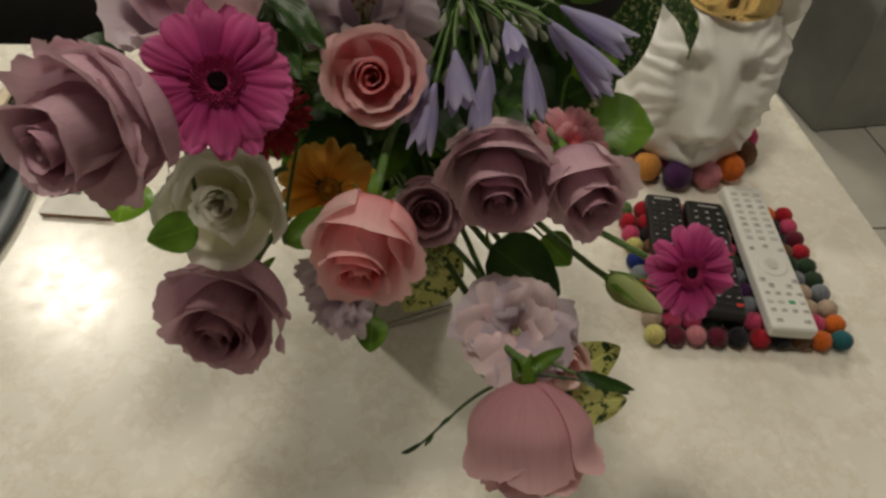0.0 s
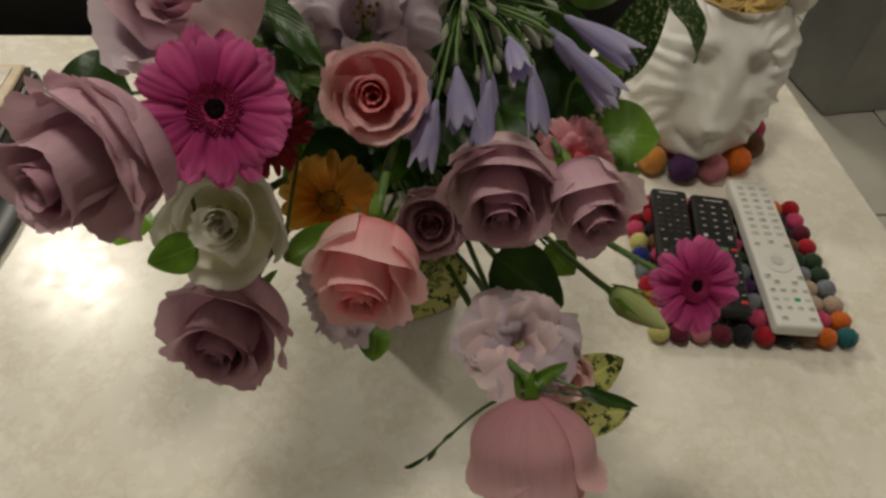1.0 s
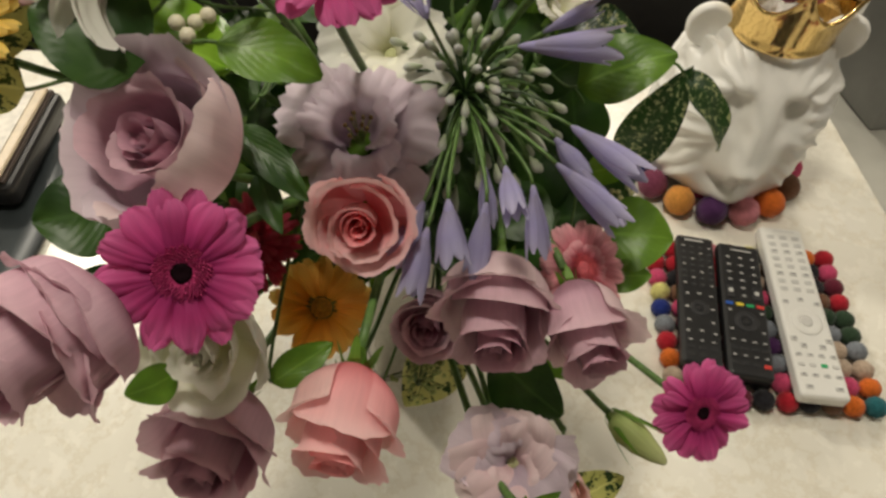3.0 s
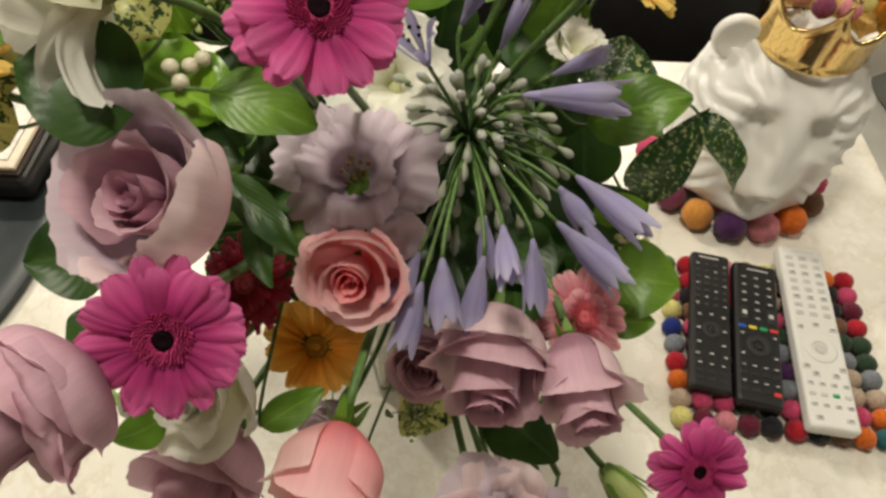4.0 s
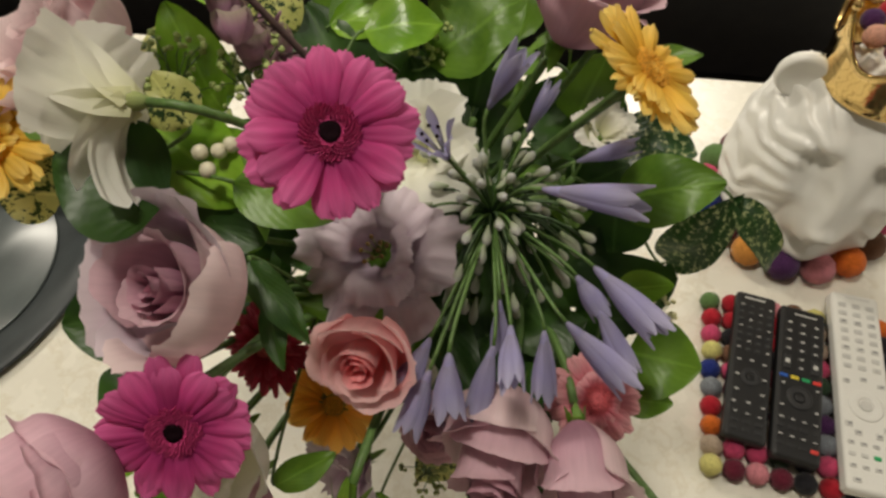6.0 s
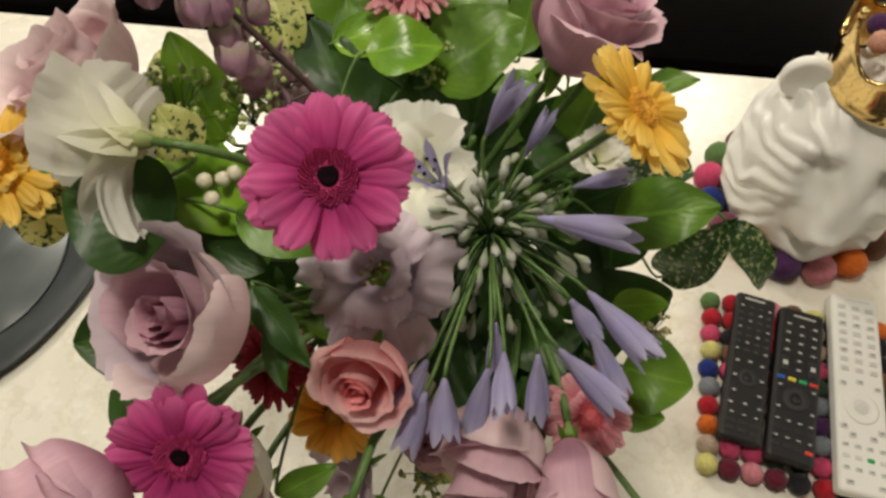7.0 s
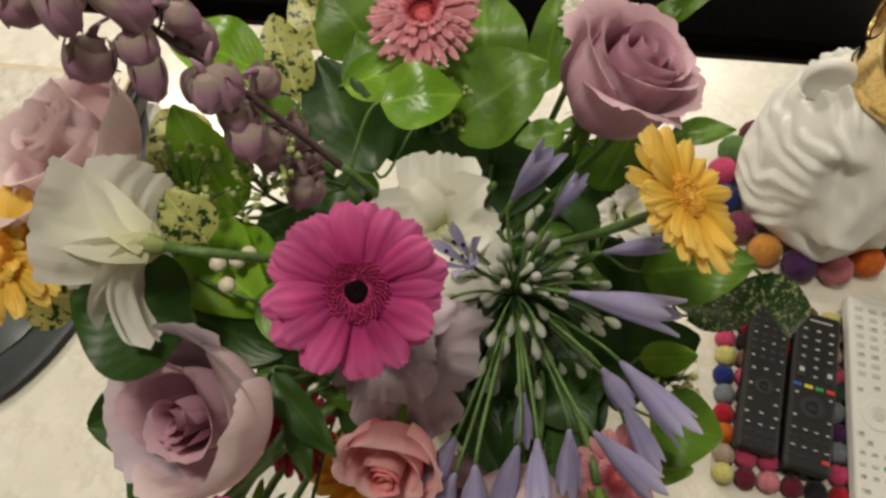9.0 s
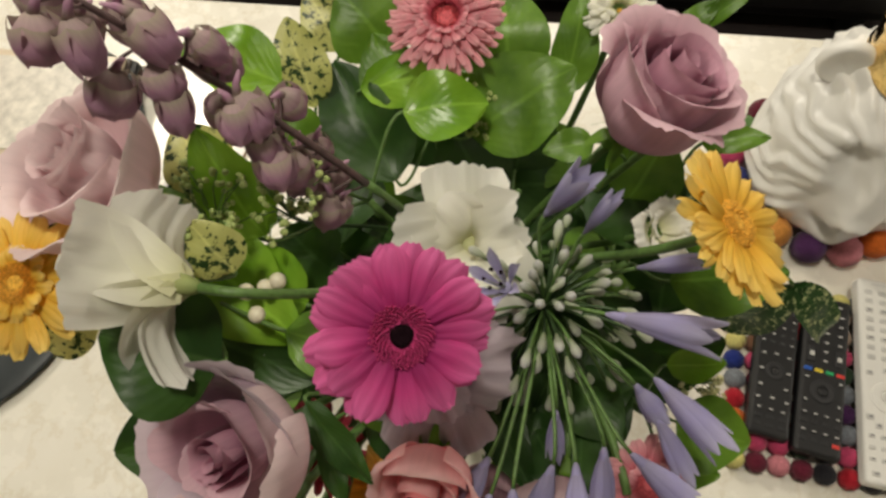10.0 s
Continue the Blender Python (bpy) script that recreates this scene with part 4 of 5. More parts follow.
# ---- gerberas ----
gerbera((-0.043, 0.316, 0.435), (0.30, -0.66, 0.66), 0.0335, MAGENTA, "magenta gerbera with a dark eye, leaning out of the vase", 1, spin=11)
gerbera((-0.002, 0.419, 0.521), (0.30, -0.42, 0.85), 0.0345, MAGENTA, "large magenta gerbera at the top of the bouquet", 2, spin=4)
gerbera((0.210, 0.361, 0.300), (0.25, -0.66, 0.68), 0.0305, MAGENTA, "small magenta gerbera hanging out beside the remotes", 3, spin=20)
gerbera((-0.017, 0.383, 0.317), (0.10, -0.70, 0.70), 0.0315, ORANGE, "orange gerbera tucked under pink roses", 4, eye=DISC_GOLD, florets=DISC_GOLD, disc=0.18, wide=0.165, rings=((17, 1.0, 0.0), (16, 0.95, 0.0012)))
gerbera((0.111, 0.500, 0.512), (0.57, 0.16, 0.80), 0.0345, YELLOW, "yellow gerbera seen from its side", 5, eye=DISC_GOLD, florets=DISC_GOLD, disc=0.27, wide=0.128, rings=((21, 1.0, 0.0), (19, 0.90, 0.0014)), droop=0.02)
gerbera((-0.187, 0.411, 0.470), (0.05, -0.35, 0.93), 0.0350, YELLOW, "golden yellow gerbera at the edge of the bouquet", 6, eye=DISC_GOLD, florets=DISC_GOLD, disc=0.26, wide=0.13, rings=((18, 1.0, 0.0), (16, 0.92, 0.0012), (14, 0.5, 0.002)))
gerbera((-0.040, 0.615, 0.470), (0.0, -0.25, 0.95), 0.0350, CORAL, "double coral pink gerbera among leaves", 7, eye=DISC_PINK, florets=DISC_PINK, disc=0.3, wide=0.075, rings=((30, 1.0, 0.0), (28, 0.88, 0.002), (26, 0.72, 0.004), (22, 0.55, 0.006), (16, 0.4, 0.007)), droop=0.06)
gerbera((0.133, 0.424, 0.336), (0.42, -0.45, 0.80), 0.0310, CORAL, "coral pink gerbera half under violet florets", 8, eye=DISC_PINK, florets=DISC_PINK, disc=0.34, wide=0.15, rings=((18, 1.0, 0.0), (16, 0.92, 0.001), (14, 0.55, 0.002)))
gerbera((-0.053, 0.390, 0.362), (-0.15, -0.55, 0.80), 0.0290, CRIMSON, "crimson gerbera deep inside the bouquet", 9, eye=DISC_PINK, florets=DISC_PINK, disc=0.3, wide=0.09, rings=((26, 1.0, 0.0), (24, 0.86, 0.002), (20, 0.66, 0.004)))

# ---- roses ----
rose((0.013, 0.376, 0.405), (0.06, -0.86, 0.50), 0.0255, (PINKHEART, PINK, PINK), "salmon pink rose opening towards the room", 21, ((95, 0.90, 0.30, 1.3, 64), (175, 0.90, 0.16, 2.0, 56), (240, 0.86, 0.08, 1.5, 58), (305, 0.86, 0.14, 1.2, 62), (15, 0.94, 0.18, 2.1, 58)), 1.2, heart=0.33)
rose((0.022, 0.286, 0.366), (0.0, -0.99, -0.06), 0.0258, (PINKHEART, PINK, BLUSH), "blush pink rose with paler outer petals", 22, ((75, 0.92, 0.16, 1.5, 62), (150, 0.96, 0.02, 2.0, 52), (215, 0.86, -0.02, 1.3, 60), (290, 0.84, -0.06, 1.1, 60), (5, 0.98, 0.06, 2.1, 54)), 1.45, heart=0.42, high=0.30)
rose((0.087, 0.366, 0.347), (0.05, -0.99, 0.04), 0.0300, (MAUVEHEART, MAUVE, SHELL), "large mauve rose with crimped paler outer petals", 23, ((85, 0.96, 0.12, 1.2, 70), (25, 0.94, 0.02, 1.9, 52), (155, 1.00, 0.02, 2.0, 54), (225, 0.86, -0.02, 1.4, 60), (300, 0.86, -0.04, 1.4, 60), (110, 1.02, -0.20, 2.1, 54)), 1.65, heart=0.46, wave=0.08, high=0.32, green=0.14)
rose((0.138, 0.362, 0.350), (0.32, -0.95, 0.04), 0.0225, (MAUVEHEART, MAUVE, SHELL), "smaller mauve rose beside a larger one", 24, ((100, 0.96, 0.10, 1.2, 66), (20, 0.98, 0.04, 2.1, 56), (180, 0.90, 0.02, 1.5, 56), (250, 0.88, 0.00, 1.5, 60), (315, 0.92, -0.02, 1.8, 54)), 2.0, heart=0.48, wave=0.08, high=0.30, green=0.14)
rose((0.045, 0.388, 0.300), (-0.05, -0.85, 0.5), 0.0235, (MAUVEHEART, MAUVE), "dusky mauve rose in the shade of others", 25)
rose((-0.061, 0.292, 0.290), (-0.02, -0.97, 0.18), 0.0312, (MAUVEHEART, MAUVE, MAUVE), "dusky mauve rose hanging low over the table", 26, ((85, 1.00, 0.24, 1.6, 56), (165, 0.98, 0.10, 1.8, 54), (240, 0.86, -0.02, 1.4, 60), (300, 0.86, -0.04, 1.4, 56), (10, 1.00, 0.16, 1.4, 46), (45, 1.06, 0.02, 2.1, 42)), 1.55, heart=0.46, wave=0.09, high=0.26)
rose((-0.084, 0.267, 0.436), (-0.36, -0.90, 0.20), 0.0264, (MAUVEHEART, MAUVE, MAUVE), "mauve rose with broad folded outer petals", 27, ((80, 1.02, 0.22, 1.9, 50), (25, 0.98, 0.14, 2.3, 44), (135, 0.98, 0.12, 1.9, 50), (205, 0.92, 0.00, 1.6, 56), (285, 0.92, -0.04, 1.8, 54), (345, 0.98, 0.02, 2.3, 46), (55, 1.06, -0.20, 2.3, 42), (100, 1.06, -0.45, 2.4, 46), (25, 1.08, -0.60, 2.4, 46)), 1.6, heart=0.42, green=0.12, wave=0.11, high=0.26)
rose((0.121, 0.261, 0.236), (0.15, -0.62, -0.70), 0.0365, (MAUVE, DUSTY, DUSTY), "shell pink rose hanging head down over the table", 28, ((80, 0.88, 0.16, 0.6, 62), (160, 0.90, 0.04, 1.0, 58), (235, 0.84, 0.10, 0.4, 60), (310, 0.90, 0.02, 1.2, 58), (20, 0.98, 0.10, 1.6, 48)), 1.3, 0, ((0.085, 0.330, 0.250), (0.074, 0.379, 0.263)), green=0.10, heart=0.55, high=0.16)
# LILAC on one side puts the light on those petals into their colour
rose((-0.072, 0.366, 0.456), (-0.20, -0.52, 0.82), 0.0350, (MAUVEHEART, MAUVE, SHELL), "mauve rose with pink outer petals, some coloured pale lilac as lit", 29, ((5, 1.06, 0.62, -0.5, 56, SHELL), (50, 0.94, 0.46, 0.7, 46, SHELL), (305, 0.90, 0.40, 0.8, 52, SHELL), (90, 0.90, 0.34, 1.3, 54, LILAC, 0.42), (150, 0.92, 0.36, 1.15, 54, LILAC, 0.50), (205, 0.92, 0.30, 1.25, 54, LILAC, 0.50), (258, 0.90, 0.24, 1.3, 54, LILAC, 0.42)), 1.2, heart=0.30, wave=0.09)
rose((0.083, 0.574, 0.513), (0.36, 0.14, 0.92), 0.0310, (MAUVEHEART, MAUVE, MAUVE), "mauve rose standing high over the bouquet", 30, ((250, 0.90, 0.10, 1.8, 62), (320, 0.92, 0.16, 2.2, 56), (20, 0.92, 0.18, 2.4, 56), (90, 0.88, 0.20, 1.8, 58), (170, 0.96, 0.10, 2.4, 54)), 1.7, heart=0.56, wave=0.08)
rose((-0.180, 0.466, 0.494), (-0.35, -0.15, 0.90), 0.0400, (SHELL, SHELL), "pale dusty pink rose at the edge", 31, ((0, 1.00, 0.10, 2.2, 56), (70, 1.00, 0.24, 1.8, 56), (140, 0.96, 0.16, 2.2, 56), (215, 0.94, 0.10, 1.8, 58), (290, 0.98, 0.08, 2.2, 58)), 1.1, heart=0.38, wave=0.12)

# ---- lisianthus and white flowers ----
lisianthus((-0.002, 0.438, 0.414), (0.08, -0.46, 0.88), 0.0385, (LILAC,), "open lilac lisianthus showing its brown stamens", 42, 8, 0.70, 0, True, 0.90, 0.15)
loose_flower("lisianthus", (0.108, 0.330, 0.262), (0.04, -0.50, 0.86), 0.0360, (LILAC, SHELL), "pale pink-lilac lisianthus hanging low", 43, ((5, 1.0, 0.66, 62, 0.8, 10), (4, 0.88, 0.60, 46, 0.8, 46), (3, 0.66, 0.46, 26, 0.5, 0)), 0, 0.18, ((0.084, 0.359, 0.272), (0.074, 0.391, 0.274)))
rose((-0.058, 0.320, 0.356), (0.10, -0.82, 0.56), 0.0295, (CREAM, CREAM), "cream white lisianthus under a magenta gerbera", 44, ((95, 0.96, 0.24, 1.2, 60), (170, 1.00, 0.16, 1.6, 56), (235, 0.98, 0.06, 1.2, 58), (300, 0.98, 0.04, 1.0, 60), (15, 1.00, 0.16, 1.6, 56)), 1.1, heart=0.34, name="lisianthus", wave=0.12)
loose_flower("lisianthus", (-0.088, 0.418, 0.515), (-0.95, 0.02, -0.24), 0.0410, (CREAM,), "white lisianthus with long drooping petals", 45, ((3, 1.04, 0.64, 44, 0.7, 40), (2, 1.0, 0.56, 26, 0.5, 110), (1, 1.15, 0.30, 62, 1.2, 262)), 30, 0.17)
loose_flower("freesia", (0.001, 0.518, 0.400), (-0.04, -0.40, 0.90), 0.0460, (CREAM,), "white freesia-like flower with broad upright petals", 46, ((3, 1.05, 0.52, 52, 0.9, 90), (3, 0.92, 0.46, 34, 0.8, 30)), 0, 0.20)
lisianthus((-0.086, 0.418, 0.433), (-0.2, -0.4, 0.85), 0.0170, (CREAM,), "small white flower deep between leaves", 47, 7, 0.4, 0, False)
lisianthus((-0.014, 0.358, 0.241), (-0.2, -0.8, 0.3), 0.0300, (LILAC,), "pale lilac lisianthus hanging beside the vase", 48, 8, 0.4, 0, False)
rose((0.138, 0.313, 0.251), (0.1, -0.85, 0.3), 0.0185, (BLUSH,), "small blush pink rose behind spotted leaves", 51)
lisianthus((0.102, 0.533, 0.445), (0.3, -0.2, 0.9), 0.0180, (CREAM,), "small cream flower under a yellow gerbera", 49, 7, 0.4, 0, False)
gerbera((0.053, 0.667, 0.449), (0.0, -0.1, 0.99), 0.0230, CREAM, "small white chrysanthemum with dense petals", 50, eye=DISC_GOLD, florets=BUDGREEN, disc=0.2, wide=0.09, rings=((24, 1.0, 0.0), (22, 0.85, 0.002), (18, 0.65, 0.004), (14, 0.45, 0.006)))


# ---- agapanthus ----
def floret(ob, base, tip, wide, opening, seed, mat=None):
    """A narrow trumpet of six petals on its stalk."""
    inv = ob.matrix_basis.inverted()
    b, t = Vector(base), Vector(tip)
    L = (t - b).length
    wide *= 1.2
    star = 0.5 if opening > 0.8 else 1.0
    tube = piece("floret", lathe(((0.0008, 0.0), (wide * 0.13, 0.06 * L), (wide * 0.20, 0.18 * L), (wide * 0.18, 0.22 * L), (0.0004, 0.10 * L)), 12, "floret", mat or VIOLET), ob, "violet-blue trumpet", inv @ facing(b, t - b, 17 * seed))
    for k in range(6):
        a0 = 2 * math.pi * k / 6
        long_one = 0.92 + 0.10 * (k % 2)
        curl = opening * (0.75 + 0.5 * abs(noise.noise(Vector((seed * 1.7, k * 2.3, 0)))))
        side = 0.25 * noise.noise(Vector((seed * 0.9, k * 1.1, 4)))

        def fn(u, v):
            hug = 0.64 * star * (1 - 0.86 * max(0.0, (v - 0.64) / 0.36) ** 2.2)
            a = a0 + u * hug + side * v * v
            r = wide * (0.15 + 0.33 * math.sin(math.pi * 0.5 * min(1.0, 1.5 * v)) + 0.85 * curl * max(0.0, v - 0.35) ** 1.7 - 0.10 * max(0.0, 0.35 - opening) * v ** 3)
            r *= 1 - 0.10 * u * u + (0.03 if k % 2 else 0.0)
            z = L * (0.12 + (long_one - 0.12) * v) - curl * wide * 0.9 * max(0.0, v - 0.5) ** 2
            return (r * math.cos(a), r * math.sin(a), z + 0.0004 * math.sin(6 * v + k))
        piece("petal", sheet(fn, 5, 10, "petal", mat or VIOLET), tube)
    if opening > 0.4:
        for k in range(5):
            a = 1.257 * k
            tip = Vector((0.28 * wide * math.cos(a), 0.28 * wide * math.sin(a), 0.80 * L))
            st = piece("stamen", tube_mesh([Vector((0, 0, 0.2 * L)), tip * 0.6, tip], 0.0003, 5, "stamen", BUDWHITE), tube)
            piece("anther", ball_mesh(0.0010, "anther", EYE_BLACK, k, 0.3), st, "dark anther", Matrix.Translation(tip))
    return tube


def agapanthus():
    hub = Vector((0.050, 0.491, 0.398))
    ob = thing("agapanthus", "violet-blue agapanthus head with many closed buds", "agapanthus", Matrix.Translation(hub), "flowers in the vase")
    rnd = random.Random(77)
    inv = ob.matrix_basis.inverted()
    bud = lathe(((0.0007, -0.0064), (0.0013, -0.0042), (0.0024, -0.0008), (0.0027, 0.0018), (0.0018, 0.0040), (0.0, 0.0052)), 10, "bud", BUDWHITE)
    long_bud = lathe(((0.0007, -0.0110), (0.0016, -0.006), (0.0029, 0.001), (0.0028, 0.006), (0.0015, 0.0102), (0.0, 0.0118)), 10, "bud", BUDWHITE)
    lean = Vector((0.0, -0.12, 1)).normalized()
    count = 116
    for k in range(count):
        z = 1 - 1.45 * (k + 0.5) / count
        a = 2.39996 * k
        q = Vector((math.sqrt(1 - z * z) * math.cos(a), math.sqrt(1 - z * z) * math.sin(a), z))
        q = (lean.to_track_quat("Z", "Y").to_matrix() @ q + Vector((rnd.uniform(-1, 1), rnd.uniform(-1, 1), rnd.uniform(-1, 1))) * 0.14).normalized()
        reach = rnd.uniform(0.026, 0.060) * (1.0 - 0.22 * max(0, q.dot(lean)))
        end = hub + q * reach - Vector((0, 0, 0.020 * (1 - z)))
        bend = hub + q * reach * 0.6 + Vector((0, 0, 0.007))
        pts = bezier(hub, hub + (bend - hub) * 0.6, bend, end, 6)
        piece("pedicel", tube_mesh([inv @ p for p in pts], [0.0011, 0.001, 0.0009, 0.0009, 0.0009, 0.0009, 0.001], 5, "pedicel", STEMDARK if k % 3 else STEM), ob)
        piece("bud", long_bud if k % 4 == 0 and z < 0.5 else bud, ob, "", inv @ facing(end + q * 0.004, end - pts[-2], 30 * k))
    open_ones = (((0.077, 0.476, 0.448), (0.130, 0.474, 0.457), 0.0125, 0.55), ((0.112, 0.464, 0.410), (0.155, 0.438, 0.401), 0.0135, 0.25),
                 ((0.104, 0.421, 0.421), (0.143, 0.408, 0.396), 0.0120, 0.25), ((0.079, 0.409, 0.426), (0.087, 0.378, 0.423), 0.0105, 0.12),
                 ((0.054, 0.391, 0.417), (0.061, 0.366, 0.396), 0.0125, 0.30), ((0.038, 0.517, 0.454), (0.053, 0.524, 0.493), 0.0110, 0.35),
                 ((0.030, 0.470, 0.462), (0.021, 0.464, 0.488), 0.0130, 1.10), ((0.040, 0.405, 0.398), (0.030, 0.374, 0.378), 0.0120, 0.20),
                 ((0.095, 0.425, 0.400), (0.104, 0.398, 0.372), 0.0110, 0.20), ((0.072, 0.410, 0.398), (0.071, 0.383, 0.366), 0.0115, 0.20),
                 ((0.118, 0.450, 0.396), (0.146, 0.424, 0.376), 0.0110, 0.20), ((0.090, 0.510, 0.436), (0.118, 0.512, 0.456), 0.0080, 0.05),
                 ((0.045, 0.388, 0.398), (0.040, 0.362, 0.370), 0.0120, 0.20), ((0.060, 0.520, 0.440), (0.070, 0.530, 0.470), 0.0075, 0.05))
    for k, (b, t, w, o) in enumerate(open_ones):
        pts = bezier(hub, hub + (Vector(b) - hub) * 0.4 + Vector((0, 0, 0.006)), Vector(b) - (Vector(t) - Vector(b)) * 0.3, b, 7)
        piece("pedicel", tube_mesh([inv @ p for p in pts], 0.0011, 5, "pedicel", STEM), ob)
        floret(ob, b, t, w, o, k)
    for k in range(4):
        a = radians((-146, -112, -70, -30)[k] + rnd.uniform(-5, 5))
        out = Vector((math.cos(a), math.sin(a), 0))
        b = hub + out * rnd.uniform(0.050, 0.066) + Vector((0, 0, rnd.uniform(-0.022, 0.006)))
        t = b + out * rnd.uniform(0.016, 0.024) - Vector((0, 0, rnd.uniform(0.014, 0.026)))
        pts = bezier(hub, hub + out * 0.02 + Vector((0, 0, 0.008)), b - (t - b) * 0.4, b, 7)
        piece("pedicel", tube_mesh([inv @ p for p in pts], 0.0011, 5, "pedicel", STEM), ob)
        floret(ob, b, t, rnd.uniform(0.0085, 0.0115), rnd.uniform(0.05, 0.25), 20 + k)
    stem_to_vase(ob, hub + Vector((0, 0, 0.002)), (0, 0.15, -1), 77, None, 0.0042)


agapanthus()


# ---- spike of plum bells ----
def bell_spike():
    low, high = Vector((-0.051, 0.506, 0.465)), Vector((-0.136, 0.479, 0.598))
    ob = thing("bell_flower_spike", "arching spike of plum-purple bell flowers", "flower spike", Matrix.Translation(low), "flowers in the vase")
    inv = ob.matrix_basis.inverted()
    rnd = random.Random(9)
    pts = bezier(low, low + (high - low) * 0.33 + Vector((0, 0, 0.008)), low + (high - low) * 0.66 + Vector((0, 0, 0.010)), high, 20)
    piece("stem", tube_mesh([inv @ p for p in pts], [0.0021 - 0.0008 * i / 20 for i in range(21)], 7, "stem", STEMPLUM), ob)
    bells = 27
    for k in range(bells):
        f = k / (bells - 1) * 0.98
        p = pts[min(20, int(f * 20 + 0.3))]
        along = (pts[min(20, int(f * 20) + 1)] - pts[max(0, int(f * 20) - 1)]).normalized()
        spread = Vector((rnd.uniform(-1, 1), rnd.uniform(-1, 1), rnd.uniform(-1, 0.7)))
        spread = (spread - along * spread.dot(along)).normalized()
        knee = p + spread * rnd.uniform(0.007, 0.015) + along * 0.004
        L = rnd.uniform(0.017, 0.023)
        way = (spread * 0.35 + Vector((0.15, -0.15, -0.9)) + along * rnd.uniform(-0.2, 0.4)).normalized()
        foot = piece("pedicel", tube_mesh([inv @ q for q in bezier(p, p + spread * 0.006, knee - way * 0.005, knee, 6)], 0.0007, 5, "pedicel", STEMPLUM), ob)
        m = facing(knee, way, rnd.uniform(0, 360))
        wide = 0.0076 * rnd.uniform(0.8, 1.15)
        body = piece("bell", lathe(((0.0008, 0.0), (wide * 0.45, 0.08 * L), (wide * 0.95, 0.35 * L), (wide, 0.6 * L), (wide * 0.78, 0.82 * L), (wide * 0.3, 0.93 * L), (0.0, 0.95 * L)), 14, "bell", BELL, 0.10), ob, "plum bell with a pale top", inv @ m)
        piece("spur", tube_mesh([(0, 0, 0.06 * L), (0.10 * L, 0, -0.14 * L), (0.26 * L, 0, -0.30 * L)], [0.0022, 0.0015, 0.0006], 7, "spur", BELL), body)
        for j in range(4):
            a0 = radians(90 * j + 20)

            def fn(u, v):
                a = a0 + u * (0.80 - 0.45 * v)
                r = wide * (1.04 + 0.12 * math.sin(3 * v)) * (1 - (0.62 - 0.30 * (j % 2)) * v ** 2.4)
                return (r * math.cos(a), r * math.sin(a), L * (0.22 + 0.72 * v - 0.10 * u * u))
            piece("petal", sheet(fn, 4, 6, "petal", BELL), body)
    end = MOUTH + Vector((0.01, 0.0, -0.05))
    piece("lower_stem", tube_mesh([inv @ q for q in bezier(low, low + (low - high) * 0.2, end + Vector((0, 0, 0.12)), end, 12)], 0.0022, 7, "lower_stem", STEM), ob)


bell_spike()


# ---- green bud, berries ----
def closed_bud(base, tip, wide, seed):
    b, t = Vector(base), Vector(tip)
    ob = thing("lisianthus_bud", "closed pale green lisianthus bud on a curved stalk", "bud", facing(b, t - b), "flowers in the vase")
    L = (t - b).length
    piece("bud", lathe(((0.0015, 0.0), (wide * 0.8, 0.14 * L), (wide, 0.32 * L), (wide * 0.85, 0.58 * L), (wide * 0.5, 0.84 * L), (wide * 0.22, 0.97 * L), (0.0, L)), 16, "bud", BUDGREEN, 0.08), ob)
    for k in range(5):
        a0 = radians(72 * k)

        def fn(u, v):
            r = wide * (0.25 + 0.95 * math.sin(math.pi * (0.08 + 0.48 * v))) + 0.004 * v * v
            a = a0 + u * 0.28 * (1 - v)
            return (r * math.cos(a), r * math.sin(a), L * 0.75 * v)
        piece("sepal", sheet(fn, 2, 7, "sepal", GREEN), ob)
    stem_to_vase(ob, b, b - t, seed, STEM, 0.0021, 0.05)


closed_bud((0.158, 0.353, 0.297), (0.188, 0.326, 0.301), 0.0092, 61)
berry_stem = spray("sprig of white berries on a bright leaf", (-0.085, 0.455, 0.440), (((-0.134, 0.456, 0.456), (-0.058, 0.424, 0.452), (0.05, -0.40, 0.9), 0.050, BRIGHT, -0.02),), 62)
for k, at in enumerate(((-0.086, 0.436, 0.466), (-0.074, 0.445, 0.466), (-0.077, 0.427, 0.466), (-0.079, 0.441, 0.464))):
    piece("berry", ball_mesh(0.0041, "berry", BERRY, k, 0.05), berry_stem, "small white berry", Matrix.Translation(Vector(at) - MOUTH))

# ---- foliage ----
UP = (0.0, -0.35, 0.94)
spray("stem of broad glossy green leaves", (-0.043, 0.596, 0.392), (
    ((-0.014, 0.577, 0.422), (0.036, 0.615, 0.454), UP, 0.060, GREEN, 0.10),
    ((-0.054, 0.548, 0.400), (-0.109, 0.602, 0.431), UP, 0.055, DARKGREEN, 0.06),
    ((-0.086, 0.587, 0.429), (-0.023, 0.611, 0.436), UP, 0.034, BRIGHT, 0.08),
    ((-0.058, 0.588, 0.415), (-0.089, 0.623, 0.439), UP, 0.040, GREEN, 0.08)), 71)
spray("stem of mid-green leaves at the back of the bouquet", (0.007, 0.657, 0.393), (
    ((-0.002, 0.627, 0.408), (-0.022, 0.686, 0.438), UP, 0.055, GREEN, 0.08),
    ((0.033, 0.625, 0.416), (0.028, 0.677, 0.453), (0.3, -0.3, 0.9), 0.030, GREEN, 0.08),
    ((-0.080, 0.625, 0.424), (-0.115, 0.640, 0.452), UP, 0.055, GREEN, 0.08)), 72)
